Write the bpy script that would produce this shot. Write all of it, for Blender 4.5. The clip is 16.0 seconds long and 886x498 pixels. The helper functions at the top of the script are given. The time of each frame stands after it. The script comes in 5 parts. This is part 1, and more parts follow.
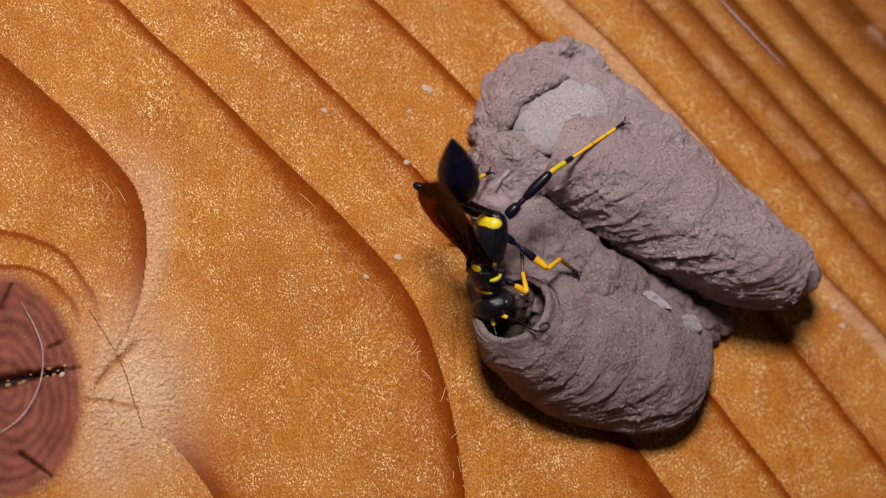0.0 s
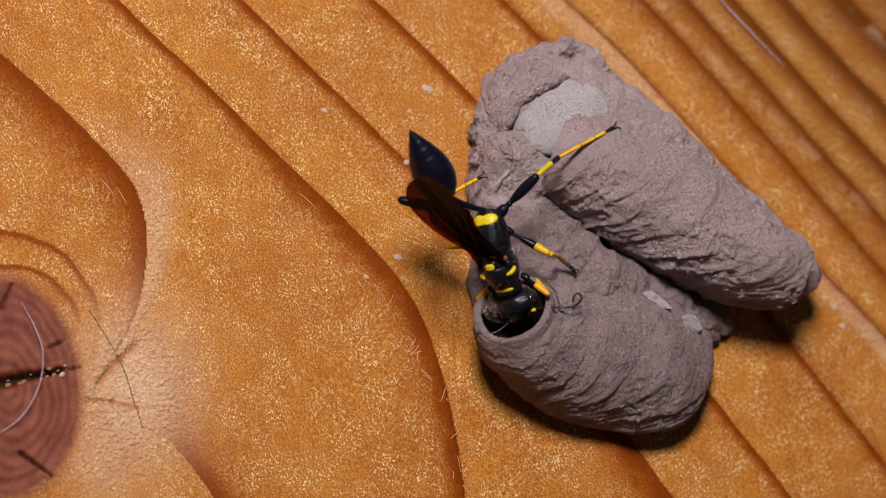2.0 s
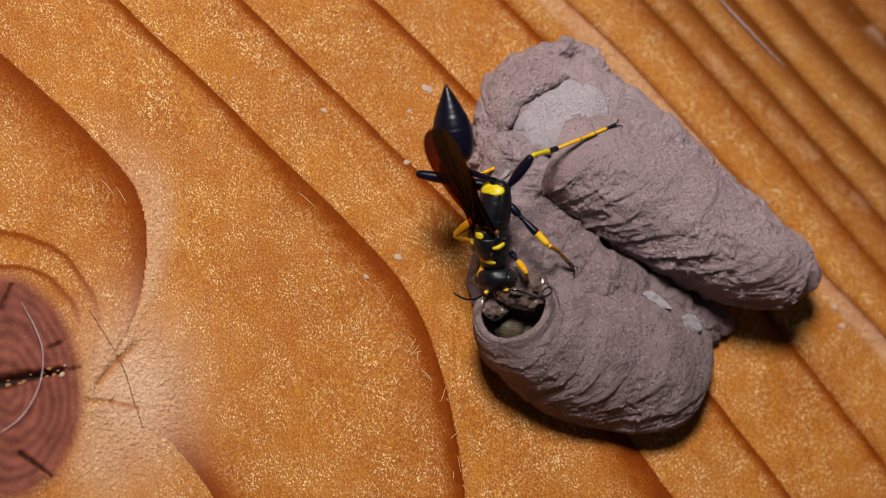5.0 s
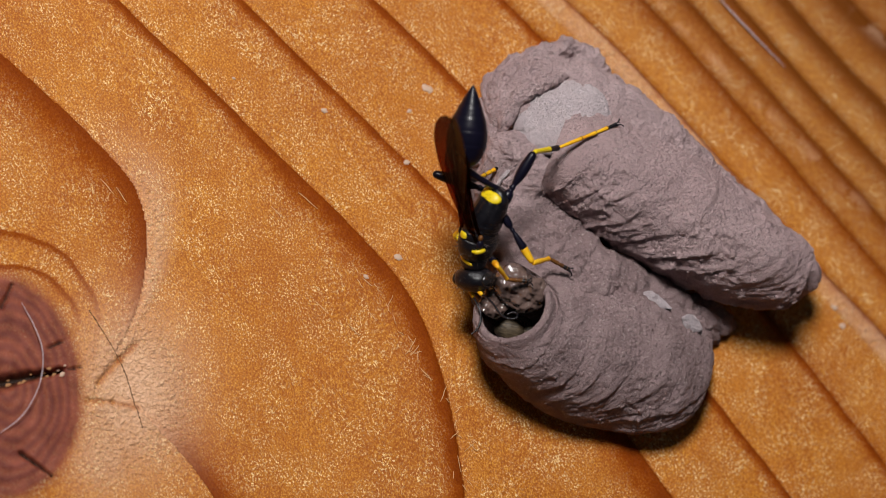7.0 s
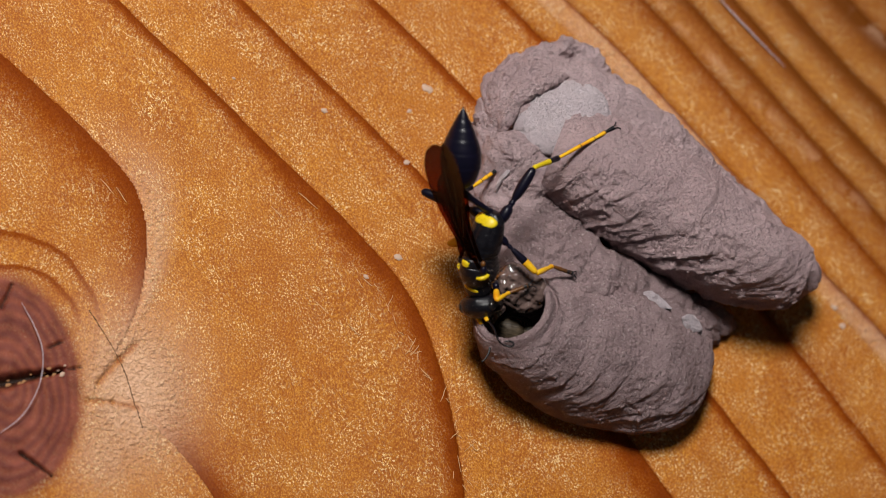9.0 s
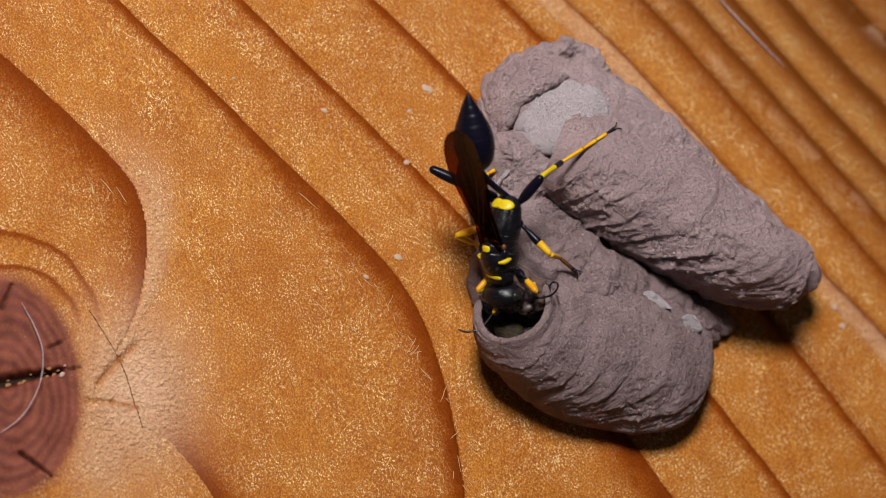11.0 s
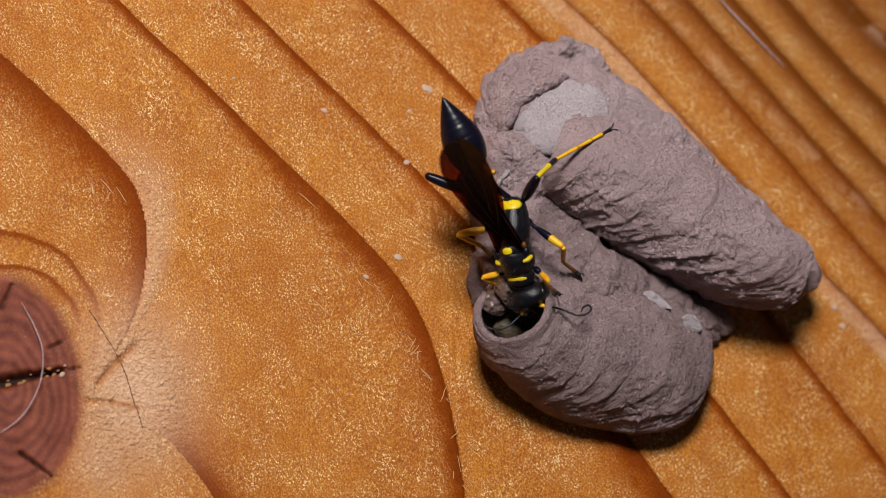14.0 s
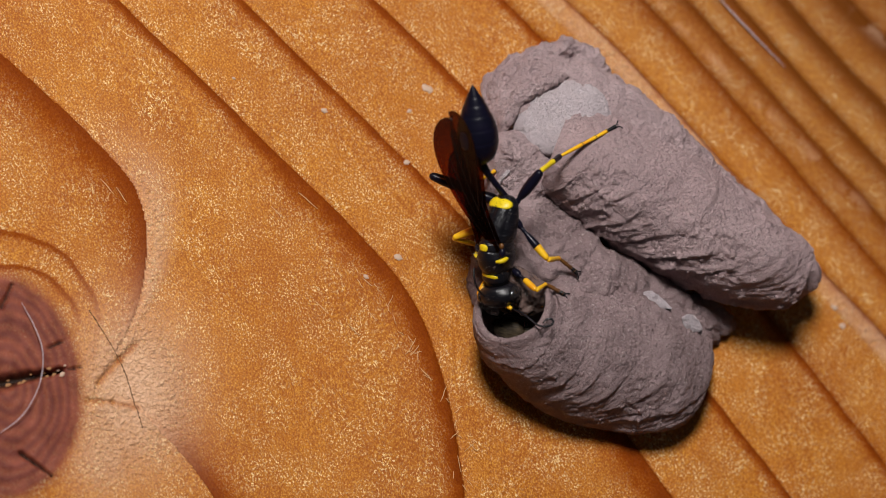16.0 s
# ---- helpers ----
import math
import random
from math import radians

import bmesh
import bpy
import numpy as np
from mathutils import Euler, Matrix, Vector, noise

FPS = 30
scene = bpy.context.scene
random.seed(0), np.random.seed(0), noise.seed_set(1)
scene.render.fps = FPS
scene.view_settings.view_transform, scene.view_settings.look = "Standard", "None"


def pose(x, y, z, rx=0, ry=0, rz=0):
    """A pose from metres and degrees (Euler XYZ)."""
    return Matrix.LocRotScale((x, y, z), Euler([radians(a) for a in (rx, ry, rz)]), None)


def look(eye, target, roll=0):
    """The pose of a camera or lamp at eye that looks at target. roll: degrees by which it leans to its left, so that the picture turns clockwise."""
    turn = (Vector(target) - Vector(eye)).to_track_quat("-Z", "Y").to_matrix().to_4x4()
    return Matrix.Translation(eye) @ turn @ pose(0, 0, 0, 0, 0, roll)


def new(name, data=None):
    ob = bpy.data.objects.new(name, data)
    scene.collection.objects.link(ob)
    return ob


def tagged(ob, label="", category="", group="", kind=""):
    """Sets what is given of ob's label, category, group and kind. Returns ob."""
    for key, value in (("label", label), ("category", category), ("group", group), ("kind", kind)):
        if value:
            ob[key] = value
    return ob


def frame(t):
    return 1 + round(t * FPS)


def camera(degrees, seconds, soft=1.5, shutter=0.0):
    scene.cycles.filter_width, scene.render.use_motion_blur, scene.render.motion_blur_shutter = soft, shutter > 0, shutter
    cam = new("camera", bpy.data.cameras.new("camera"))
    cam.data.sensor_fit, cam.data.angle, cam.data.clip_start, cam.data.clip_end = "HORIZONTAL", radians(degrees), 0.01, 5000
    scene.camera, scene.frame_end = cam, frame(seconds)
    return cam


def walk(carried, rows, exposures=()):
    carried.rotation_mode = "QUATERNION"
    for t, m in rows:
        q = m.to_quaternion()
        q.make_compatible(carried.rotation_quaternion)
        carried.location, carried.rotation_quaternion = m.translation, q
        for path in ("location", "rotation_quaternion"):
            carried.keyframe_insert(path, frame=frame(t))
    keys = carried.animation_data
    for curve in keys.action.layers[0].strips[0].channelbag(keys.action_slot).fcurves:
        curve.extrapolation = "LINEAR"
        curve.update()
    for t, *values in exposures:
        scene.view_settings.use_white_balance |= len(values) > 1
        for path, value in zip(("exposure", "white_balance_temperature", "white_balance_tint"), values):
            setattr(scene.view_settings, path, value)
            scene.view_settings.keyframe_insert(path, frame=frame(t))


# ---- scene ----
from mathutils.bvhtree import BVHTree

MM = 0.001  # lengths below are in millimetres unless said otherwise

# camera: a macro lens that stands still, looking aslant at the board
cam = camera(22.0, 16.0, 0.8)
cam.data.dof.use_dof = True
cam.data.dof.focus_distance = 0.2755
cam.data.dof.aperture_fstop = 15.0
CAMERA_POSE = look((-0.079287, -0.055517, 0.265933), (0, 0, 0), 53.3085)
walk(cam, [(0.0, CAMERA_POSE), (16.0, CAMERA_POSE)])

# light: one soft lamp above the board, a dim surrounding
world = bpy.data.worlds.new("surround")
scene.world = world
world.use_nodes = True
world.node_tree.nodes["Background"].inputs[0].default_value = (0.9, 0.95, 1.0, 1)
world.node_tree.nodes["Background"].inputs[1].default_value = 0.028


def area_lamp(name, eye, target, size, watts, colour):
    data = bpy.data.lights.new(name, "AREA")
    data.shape, data.size, data.energy, data.color = "DISK", size, watts, colour
    ob = new(name, data)
    ob.matrix_world = look(eye, target)
    return tagged(ob, "soft white video lamp above the board", "lamp")


area_lamp("video_lamp", (-0.112, 0.166, 0.405), (0.0, 0, 0), 0.115, 2.36, (1.0, 0.965, 0.935))


# ---- materials ----
def material(name):
    m = bpy.data.materials.new(name)
    m.use_nodes = True
    t = m.node_tree
    return m, t, t.nodes["Principled BSDF"]


def node(t, kind, **inputs):
    n = t.nodes.new(kind)
    for k, v in inputs.items():
        n.inputs[k.replace("_", " ")].default_value = v
    return n


def coords(t, stretch=(1, 1, 1), turn=0.0):
    c = t.nodes.new("ShaderNodeTexCoord")
    m = t.nodes.new("ShaderNodeMapping")
    m.inputs["Scale"].default_value = stretch
    m.inputs["Rotation"].default_value = (0, 0, radians(turn))
    t.links.new(c.outputs["Object"], m.inputs["Vector"])
    return m.outputs["Vector"]


def noise_tex(t, vec, scale, detail=4.0, rough=0.6):
    n = node(t, "ShaderNodeTexNoise", Scale=scale, Detail=detail, Roughness=rough)
    t.links.new(vec, n.inputs["Vector"])
    return n.outputs["Fac"]


def ramp(t, fac, stops):
    r = t.nodes.new("ShaderNodeValToRGB")
    e = r.color_ramp.elements
    while len(e) < len(stops):
        e.new(0.5)
    for el, (p, c) in zip(e, stops):
        el.position, el.color = p, (*c, 1) if len(c) == 3 else c
    t.links.new(fac, r.inputs["Fac"])
    return r.outputs["Color"]


def grey(v):
    return (v, v, v)


def mix(t, fac, a, b, how="MIX"):
    m = t.nodes.new("ShaderNodeMix")
    m.data_type, m.blend_type = "RGBA", how
    for sock, v in ((m.inputs[0], fac), (m.inputs[6], a), (m.inputs[7], b)):
        if isinstance(v, bpy.types.NodeSocket):
            t.links.new(v, sock)
        else:
            sock.default_value = v if isinstance(v, float) else (*v, 1)
    return m.outputs[2]


def bump(t, height, strength, distance, after=None):
    b = node(t, "ShaderNodeBump", Strength=strength, Distance=distance)
    t.links.new(height, b.inputs["Height"])
    if after is not None:
        t.links.new(after, b.inputs["Normal"])
    return b.outputs["Normal"]


def attribute(t, name):
    a = t.nodes.new("ShaderNodeAttribute")
    a.attribute_name = name
    return a.outputs["Fac"]


def wood_material():
    m, t, p = material("varnished_pine")
    along = coords(t, (1, 0.8, 1), 45)
    grain = coords(t, (1, 0.12, 1), 45)
    plain = coords(t)
    late, knot, pale = (attribute(t, n) for n in ("late", "knot", "pale"))
    tone = noise_tex(t, plain, 70, 4)
    base = mix(t, ramp(t, tone, [(0.32, grey(0)), (0.68, grey(1))]), (0.43, 0.118, 0.006), (0.57, 0.196, 0.014))
    streak = noise_tex(t, grain, 1400, 3, 0.6)
    base = mix(t, ramp(t, streak, [(0.35, grey(0.35)), (0.6, grey(0))]), base, (0.36, 0.085, 0.005))
    base = mix(t, ramp(t, attribute(t, "gold"), [(0.0, grey(0)), (1.0, grey(0.8))]), base, (0.51, 0.232, 0.040))
    col = mix(t, ramp(t, late, [(0.05, grey(0)), (0.6, grey(0.9))]), base, (0.34, 0.070, 0.004))
    # cell glints painted into the colour: fine shimmer, then larger bright flecks in patches
    shimmer = noise_tex(t, along, 4700, 3, 0.7)
    col = mix(t, ramp(t, shimmer, [(0.36, grey(0.55)), (0.50, grey(0))]), col, (0.33, 0.085, 0.005))
    col = mix(t, ramp(t, shimmer, [(0.52, grey(0)), (0.66, grey(0.6))]), col, (0.80, 0.42, 0.065))
    fleck = noise_tex(t, along, 4400, 4, 0.74)
    patch = noise_tex(t, plain, 240, 4, 0.65)
    spots = mix(t, 1.0, ramp(t, fleck, [(0.535, grey(0)), (0.62, grey(1))]), ramp(t, patch, [(0.42, grey(0.10)), (0.60, grey(1))]), "MULTIPLY")
    spots = mix(t, 1.0, spots, ramp(t, late, [(0.2, grey(1)), (0.8, grey(0.25))]), "MULTIPLY")
    col = mix(t, spots, col, (1.0, 0.79, 0.42))
    col = mix(t, ramp(t, late, [(0.15, grey(0)), (0.6, grey(0.5)), (0.8, grey(0.75))]), col, (0.30, 0.058, 0.0015))
    col = mix(t, ramp(t, late, [(0.45, grey(0)), (0.95, grey(0.75))]), col, (0.19, 0.030, 0.001))
    col = mix(t, ramp(t, shimmer, [(0.38, grey(0.55)), (0.50, grey(0))]), col, (0.66, 0.52, 0.40), "MULTIPLY")
    bands = mix(t, 1.0, ramp(t, attribute(t, "gold"), [(0.2, grey(0)), (1.0, grey(1))]), ramp(t, late, [(0.16, grey(0)), (0.6, grey(0.95))]), "MULTIPLY")
    col = mix(t, bands, col, (0.14, 0.038, 0.003))
    crackle = noise_tex(t, plain, 1500, 4, 0.7)
    bleach = mix(t, 1.0, ramp(t, pale, [(0.0, grey(0)), (1.0, grey(1))]), ramp(t, crackle, [(0.3, grey(0.55)), (0.62, grey(1))]), "MULTIPLY")
    col = mix(t, bleach, col, (0.94, 0.58, 0.37))
    kn = noise_tex(t, plain, 380, 5)
    kcol = mix(t, ramp(t, kn, [(0.3, grey(0)), (0.7, grey(1))]), (0.13, 0.024, 0.015), (0.29, 0.074, 0.050))
    kcol = mix(t, ramp(t, knot, [(0.85, grey(0)), (1.0, grey(0.30))]), kcol, (0.06, 0.011, 0.005))
    rough_knot = ramp(t, knot, [(0.0, grey(0)), (0.80, grey(0.85)), (1.0, grey(1))])
    col = mix(t, rough_knot, col, kcol)
    col = mix(t, attribute(t, "split"), col, (0.018, 0.007, 0.003))
    t.links.new(col, p.inputs["Base Color"])
    gloss = ramp(t, fleck, [(0.45, grey(0.55)), (0.62, grey(0.30))])
    t.links.new(gloss, p.inputs["Roughness"])
    t.links.new(ramp(t, late, [(0.15, grey(0.24)), (0.6, grey(0.06))]), p.inputs["Specular IOR Level"])
    n1 = bump(t, fleck, 0.75, 0.00016)
    n2 = bump(t, crackle, 0.5, 0.0002, n1)
    stipple = mix(t, 1.0, ramp(t, pale, [(0.05, grey(0)), (0.6, grey(1))]), noise_tex(t, plain, 2000, 3, 0.6), "MULTIPLY")
    n2 = bump(t, stipple, 0.85, 0.0008, n2)
    t.links.new(n2, p.inputs["Normal"])
    return m


def mud_material(name, dark, light, rough=0.92, specks=True, grain=0.42):
    m, t, p = material(name)
    v = coords(t)
    big = noise_tex(t, v, 160, 4)
    fine = noise_tex(t, v, 2900, 5, 0.8)
    col = mix(t, ramp(t, big, [(0.3, grey(0)), (0.7, grey(1))]), dark, light)
    warm = noise_tex(t, v, 420, 5, 0.7)
    col = mix(t, ramp(t, warm, [(0.50, grey(0)), (0.72, grey(0.25))]), col, (1.06 * light[0], 1.0 * light[1], 0.95 * light[2]))
    # pits of the fine bump also get their shade in the colour
    col = mix(t, ramp(t, fine, [(0.36, grey(grain)), (0.49, grey(0))]), col, tuple(0.45 * c for c in dark))
    if specks:
        # pale grains, with their small highlights put into the colour
        s = noise_tex(t, v, 2700, 4, 0.75)
        col = mix(t, ramp(t, s, [(0.57, grey(0)), (0.67, grey(0.75))]), col, (0.74, 0.62, 0.60))
    t.links.new(col, p.inputs["Base Color"])
    p.inputs["Roughness"].default_value = rough
    p.inputs["Specular IOR Level"].default_value = 0.25
    cells = node(t, "ShaderNodeTexVoronoi", Scale=3600)
    t.links.new(v, cells.inputs["Vector"])
    grit = mix(t, 1.0, ramp(t, cells.outputs["Distance"], [(0.05, grey(1)), (0.55, grey(0))]), ramp(t, noise_tex(t, v, 900, 3, 0.6), [(0.45, grey(0)), (0.62, grey(1))]), "MULTIPLY")
    n1 = bump(t, fine, 1.0, 0.0007)
    n1 = bump(t, grit, 0.8, 0.0003, n1)
    n2 = bump(t, noise_tex(t, v, 1000, 6, 0.75), 0.9, 0.0008, n1)
    t.links.new(n2, p.inputs["Normal"])
    return m


def wet_material():
    m, t, p = material("wet_mud")
    v = coords(t)
    col = mix(t, noise_tex(t, v, 500, 4), (0.105, 0.066, 0.056), (0.170, 0.115, 0.100))
    t.links.new(col, p.inputs["Base Color"])
    p.inputs["Roughness"].default_value = 0.10
    p.inputs["Coat Weight"].default_value = 1.0
    p.inputs["Coat Roughness"].default_value = 0.06
    n = bump(t, noise_tex(t, v, 900, 1, 0.4), 1.0, 0.0014)
    t.links.new(n, p.inputs["Normal"])
    t.links.new(n, p.inputs["Coat Normal"])
    return m


def plain_material(name, colour, rough, second=None, scale=800, relief=0.3, coat=0.0, shine=0.35, stretch=(1, 1, 1)):
    m, t, p = material(name)
    v = coords(t, stretch)
    n = noise_tex(t, v, scale, 4)
    t.links.new(mix(t, ramp(t, n, [(0.3, grey(0)), (0.7, grey(1))]), colour, second or tuple(0.7 * c for c in colour)), p.inputs["Base Color"])
    p.inputs["Roughness"].default_value = rough
    p.inputs["Coat Weight"].default_value = coat
    p.inputs["Coat Roughness"].default_value = 0.12
    p.inputs["Specular IOR Level"].default_value = shine
    t.links.new(bump(t, noise_tex(t, v, scale * 5, 3), relief, 0.00006), p.inputs["Normal"])
    return m


def wing_material():
    m, t, p = material("smoky_amber_wing")
    v = coords(t)
    out = t.nodes["Material Output"]
    clear = t.nodes.new("ShaderNodeBsdfTransparent")
    t.links.new(mix(t, noise_tex(t, v, 300, 3), (0.56, 0.25, 0.07), (0.44, 0.17, 0.04)), clear.inputs["Color"])
    p.inputs["Roughness"].default_value = 0.36
    t.links.new(mix(t, noise_tex(t, v, 700, 3), (0.024, 0.009, 0.004), (0.012, 0.006, 0.004)), p.inputs["Base Color"])
    t.links.new(bump(t, noise_tex(t, v, 1200, 2), 0.2, 0.00005), p.inputs["Normal"])
    split = t.nodes.new("ShaderNodeSeparateXYZ")
    t.links.new(v, split.inputs[0])
    along = node(t, "ShaderNodeMath")
    along.operation = "MULTIPLY"
    along.inputs[1].default_value = 60.0
    t.links.new(split.outputs["X"], along.inputs[0])
    s = t.nodes.new("ShaderNodeMixShader")
    t.links.new(ramp(t, along.outputs[0], [(0.15, grey(0.04)), (0.5, grey(0.14)), (1.0, grey(0.55))]), s.inputs["Fac"])
    t.links.new(clear.outputs[0], s.inputs[1])
    t.links.new(p.outputs[0], s.inputs[2])
    t.links.new(s.outputs[0], out.inputs["Surface"])
    return m


WOOD = wood_material()
MUD = mud_material("dry_mud", (0.56, 0.392, 0.398), (0.735, 0.530, 0.540))
# paler old mud, its colour raised further to make up for weak light
MUD_OLD = mud_material("old_dry_mud", (0.60, 0.430, 0.438), (0.775, 0.574, 0.586))
# darker: fresh mud of the open cell, and painted shade on the base
MUD_FRESH_SHADED = mud_material("fresher_and_shaded_mud", (0.37, 0.257, 0.260), (0.53, 0.378, 0.383))
MUD_PALE = mud_material("pale_dry_mud", (0.78, 0.65, 0.68), (0.87, 0.75, 0.78), specks=False, grain=0.25)
MUD_WHITE = mud_material("whitish_clay", (0.72, 0.61, 0.65), (0.88, 0.77, 0.81), specks=False, grain=0.3)
WET = wet_material()
BLACK = plain_material("black_chitin", (0.004, 0.004, 0.006), 0.32, (0.009, 0.008, 0.011), 900, 1.0, 0.05, 0.30)
GLOSS = plain_material("glossy_black_chitin", (0.004, 0.004, 0.010), 0.33, (0.006, 0.005, 0.014), 600, 0.10, 0.04, 0.20)
EYE = plain_material("dark_compound_eye", (0.010, 0.009, 0.010), 0.12, (0.02, 0.016, 0.015), 3000, 0.1, 0.8)
YELLOW = plain_material("yellow_chitin", (0.80, 0.62, 0.014), 0.38, (0.70, 0.50, 0.008), 700, 0.4)
AMBER = plain_material("orange_yellow_chitin", (0.90, 0.58, 0.02), 0.36, (0.74, 0.30, 0.008), 420, 0.3)
BROWN = plain_material("brown_tarsus", (0.18, 0.07, 0.012), 0.4, (0.08, 0.03, 0.008), 900, 0.4)
HAIR = plain_material("greyish_hair", (0.16, 0.12, 0.10), 0.5, (0.08, 0.06, 0.05))
WING = wing_material()
FIBRE = plain_material("pale_fibre", (0.60, 0.50, 0.54), 0.5)
SPLINTER = plain_material("pale_wood_splinter", (0.80, 0.50, 0.24), 0.5)
SPIDER = plain_material("tan_spider_skin", (0.15, 0.11, 0.068), 0.45, (0.012, 0.010, 0.008), 2600, 0.8, 0.0, 0.3, (0.12, 1, 1))
DEEP = plain_material("dark_crack_wood", (0.035, 0.014, 0.008), 0.8, (0.30, 0.14, 0.05), 900, 0.5)
TAN = plain_material("tan_wood_crumb", (0.40, 0.20, 0.08), 0.7, (0.22, 0.10, 0.04), 1500, 0.6)
CRUMB = plain_material("pale_crumb", (0.58, 0.38, 0.28), 0.6, (0.5, 0.36, 0.26), 1500, 0.6)


# ---- mesh helpers ----
def lattice(p):
    """Smooth random values from -1 to 1 at the points p (n x 3)."""
    i = np.floor(p).astype(np.int64)
    f = p - i
    f = f * f * (3 - 2 * f)
    total = np.zeros(len(p))
    for dx in (0, 1):
        for dy in (0, 1):
            for dz in (0, 1):
                h = (i[:, 0] + dx) * 374761393 + (i[:, 1] + dy) * 668265263 + (i[:, 2] + dz) * 2147483647
                h = ((h ^ (h >> 13)) * 1274126177) & 0xFFFFFFFF
                v = ((h ^ (h >> 16)) & 0xFFFF) / 32767.5 - 1
                w = (f[:, 0] if dx else 1 - f[:, 0]) * (f[:, 1] if dy else 1 - f[:, 1]) * (f[:, 2] if dz else 1 - f[:, 2])
                total += v * w
    return total


def fbm(p, size, octaves=4):
    """Fractal noise whose largest lumps are size mm wide."""
    out, amp = np.zeros(len(p)), 1.0
    for k in range(octaves):
        out += amp * lattice(p / size * 2 ** k + 17.3 * k)
        amp *= 0.5
    return out


def mesh(name, verts, faces, mat, smooth=True):
    me = bpy.data.meshes.new(name)
    me.from_pydata((np.asarray(verts, float) * MM).tolist(), [], faces)
    me.materials.append(mat)
    if smooth:
        me.polygons.foreach_set("use_smooth", [True] * len(me.polygons))
    return me


def part(name, me, parent=None, label=""):
    ob = new(name, me)
    ob.parent = parent
    return tagged(ob, label) if label else ob


def spline(points, n):
    """n points and more along a smooth line through the given ones (Catmull-Rom), any number of columns."""
    p = np.asarray(points, float)
    p = np.vstack([2 * p[0] - p[1], p, 2 * p[-1] - p[-2]])
    t = np.linspace(0, len(p) - 3 - 1e-9, n)
    i, f = t.astype(int), (t % 1)[:, None]
    a, b, c, d = p[i], p[i + 1], p[i + 2], p[i + 3]
    return 0.5 * (2 * b + (c - a) * f + (2 * a - 5 * b + 4 * c - d) * f ** 2 + (3 * b - a - 3 * c + d) * f ** 3)


def grid_faces(nu, nv, closed=True):
    m = nv if closed else nv - 1
    return [(i * nv + j, i * nv + (j + 1) % nv, (i + 1) * nv + (j + 1) % nv, (i + 1) * nv + j) for i in range(nu - 1) for j in range(m)]


def tube(points, nu, nv, across, relief=None):
    """A closed tube along points (x, y, z, half-width, half-height); across is the direction of its width.
    relief(mm along, angle, places) lifts the skin outwards."""
    s = spline(points, nu)
    c, r = s[:, :3], s[:, 3:5].clip(0.01)
    t = np.gradient(c, axis=0)
    t /= np.linalg.norm(t, axis=1)[:, None]
    w = np.asarray(across, float) - (t @ np.asarray(across, float))[:, None] * t
    w /= np.linalg.norm(w, axis=1)[:, None]
    up = np.cross(w, t)
    v = np.linspace(0, 2 * np.pi, nv, endpoint=False)
    d = np.cos(v)[None, :, None] * w[:, None] * r[:, :1, None] + np.sin(v)[None, :, None] * up[:, None] * r[:, 1:, None]
    p = c[:, None] + d
    if relief is not None:
        along = np.concatenate([[0], np.cumsum(np.linalg.norm(np.diff(c, axis=0), axis=1))])
        h = relief(np.repeat(along, nv), np.tile(v, nu), p.reshape(-1, 3)).reshape(nu, nv, 1)
        size = np.linalg.norm(d, axis=2, keepdims=True)
        p = p + d / size * h * np.minimum(1, size / 1.5)
    verts = np.vstack([p.reshape(-1, 3), p[:1].mean(1), p[-1:].mean(1)])
    faces = grid_faces(nu, nv)
    a, b = nu * nv, nu * nv + 1
    faces += [(a, (j + 1) % nv, j) for j in range(nv)] + [(b, (nu - 1) * nv + j, (nu - 1) * nv + (j + 1) % nv) for j in range(nv)]
    return verts, [f[::-1] for f in faces]


def open_cell(points, nu, nv, across, wall, depth, relief):
    """A tube that is open at its first point: inner wall, rounded rim, outer skin and closed far end, as one skin."""
    s = spline(points, nu)
    c, r = s[:, :3], s[:, 3:5].clip(0.01)
    t = np.gradient(c, axis=0)
    t /= np.linalg.norm(t, axis=1)[:, None]
    w = np.asarray(across, float) - (t @ np.asarray(across, float))[:, None] * t
    w /= np.linalg.norm(w, axis=1)[:, None]
    up = np.cross(w, t)
    along = np.concatenate([[0], np.cumsum(np.linalg.norm(np.diff(c, axis=0), axis=1))])
    v = np.linspace(0, 2 * np.pi, nv, endpoint=False)
    last = int(np.searchsorted(along, depth))
    order = [(k, r[k] - wall) for k in range(last, -1, -1)]
    order[0] = (last, r[last] * 0.05)
    order += [(0, r[0] - wall * (0.5 + 0.5 * math.cos(a)), -wall * 0.5 * math.sin(a)) for a in np.linspace(0.3, math.pi - 0.3, 8)]
    order += [(k, r[k]) for k in range(nu)]
    rows = []
    for item in order:
        k, rad = item[0], item[1]
        shift = item[2] if len(item) > 2 else 0.0
        d = np.cos(v)[:, None] * w[k] * rad[0] + np.sin(v)[:, None] * up[k] * rad[1]
        p = c[k] + t[k] * shift + d
        h = relief(np.full(nv, along[k]), v, p)
        size = np.linalg.norm(d, axis=1)
        rows.append(p + d / size[:, None] * (h * np.minimum(1, size / 1.5) * min(1.0, 0.4 + along[k] / 9.0))[:, None])
    p = np.array(rows)
    n = len(rows)
    verts = np.vstack([p.reshape(-1, 3), p[:1].mean(1), p[-1:].mean(1)])
    a, b = n * nv, n * nv + 1
    faces = grid_faces(n, nv) + [(a, (j + 1) % nv, j) for j in range(nv)] + [(b, (n - 1) * nv + j, (n - 1) * nv + (j + 1) % nv) for j in range(nv)]
    return verts, [f[::-1] for f in faces]


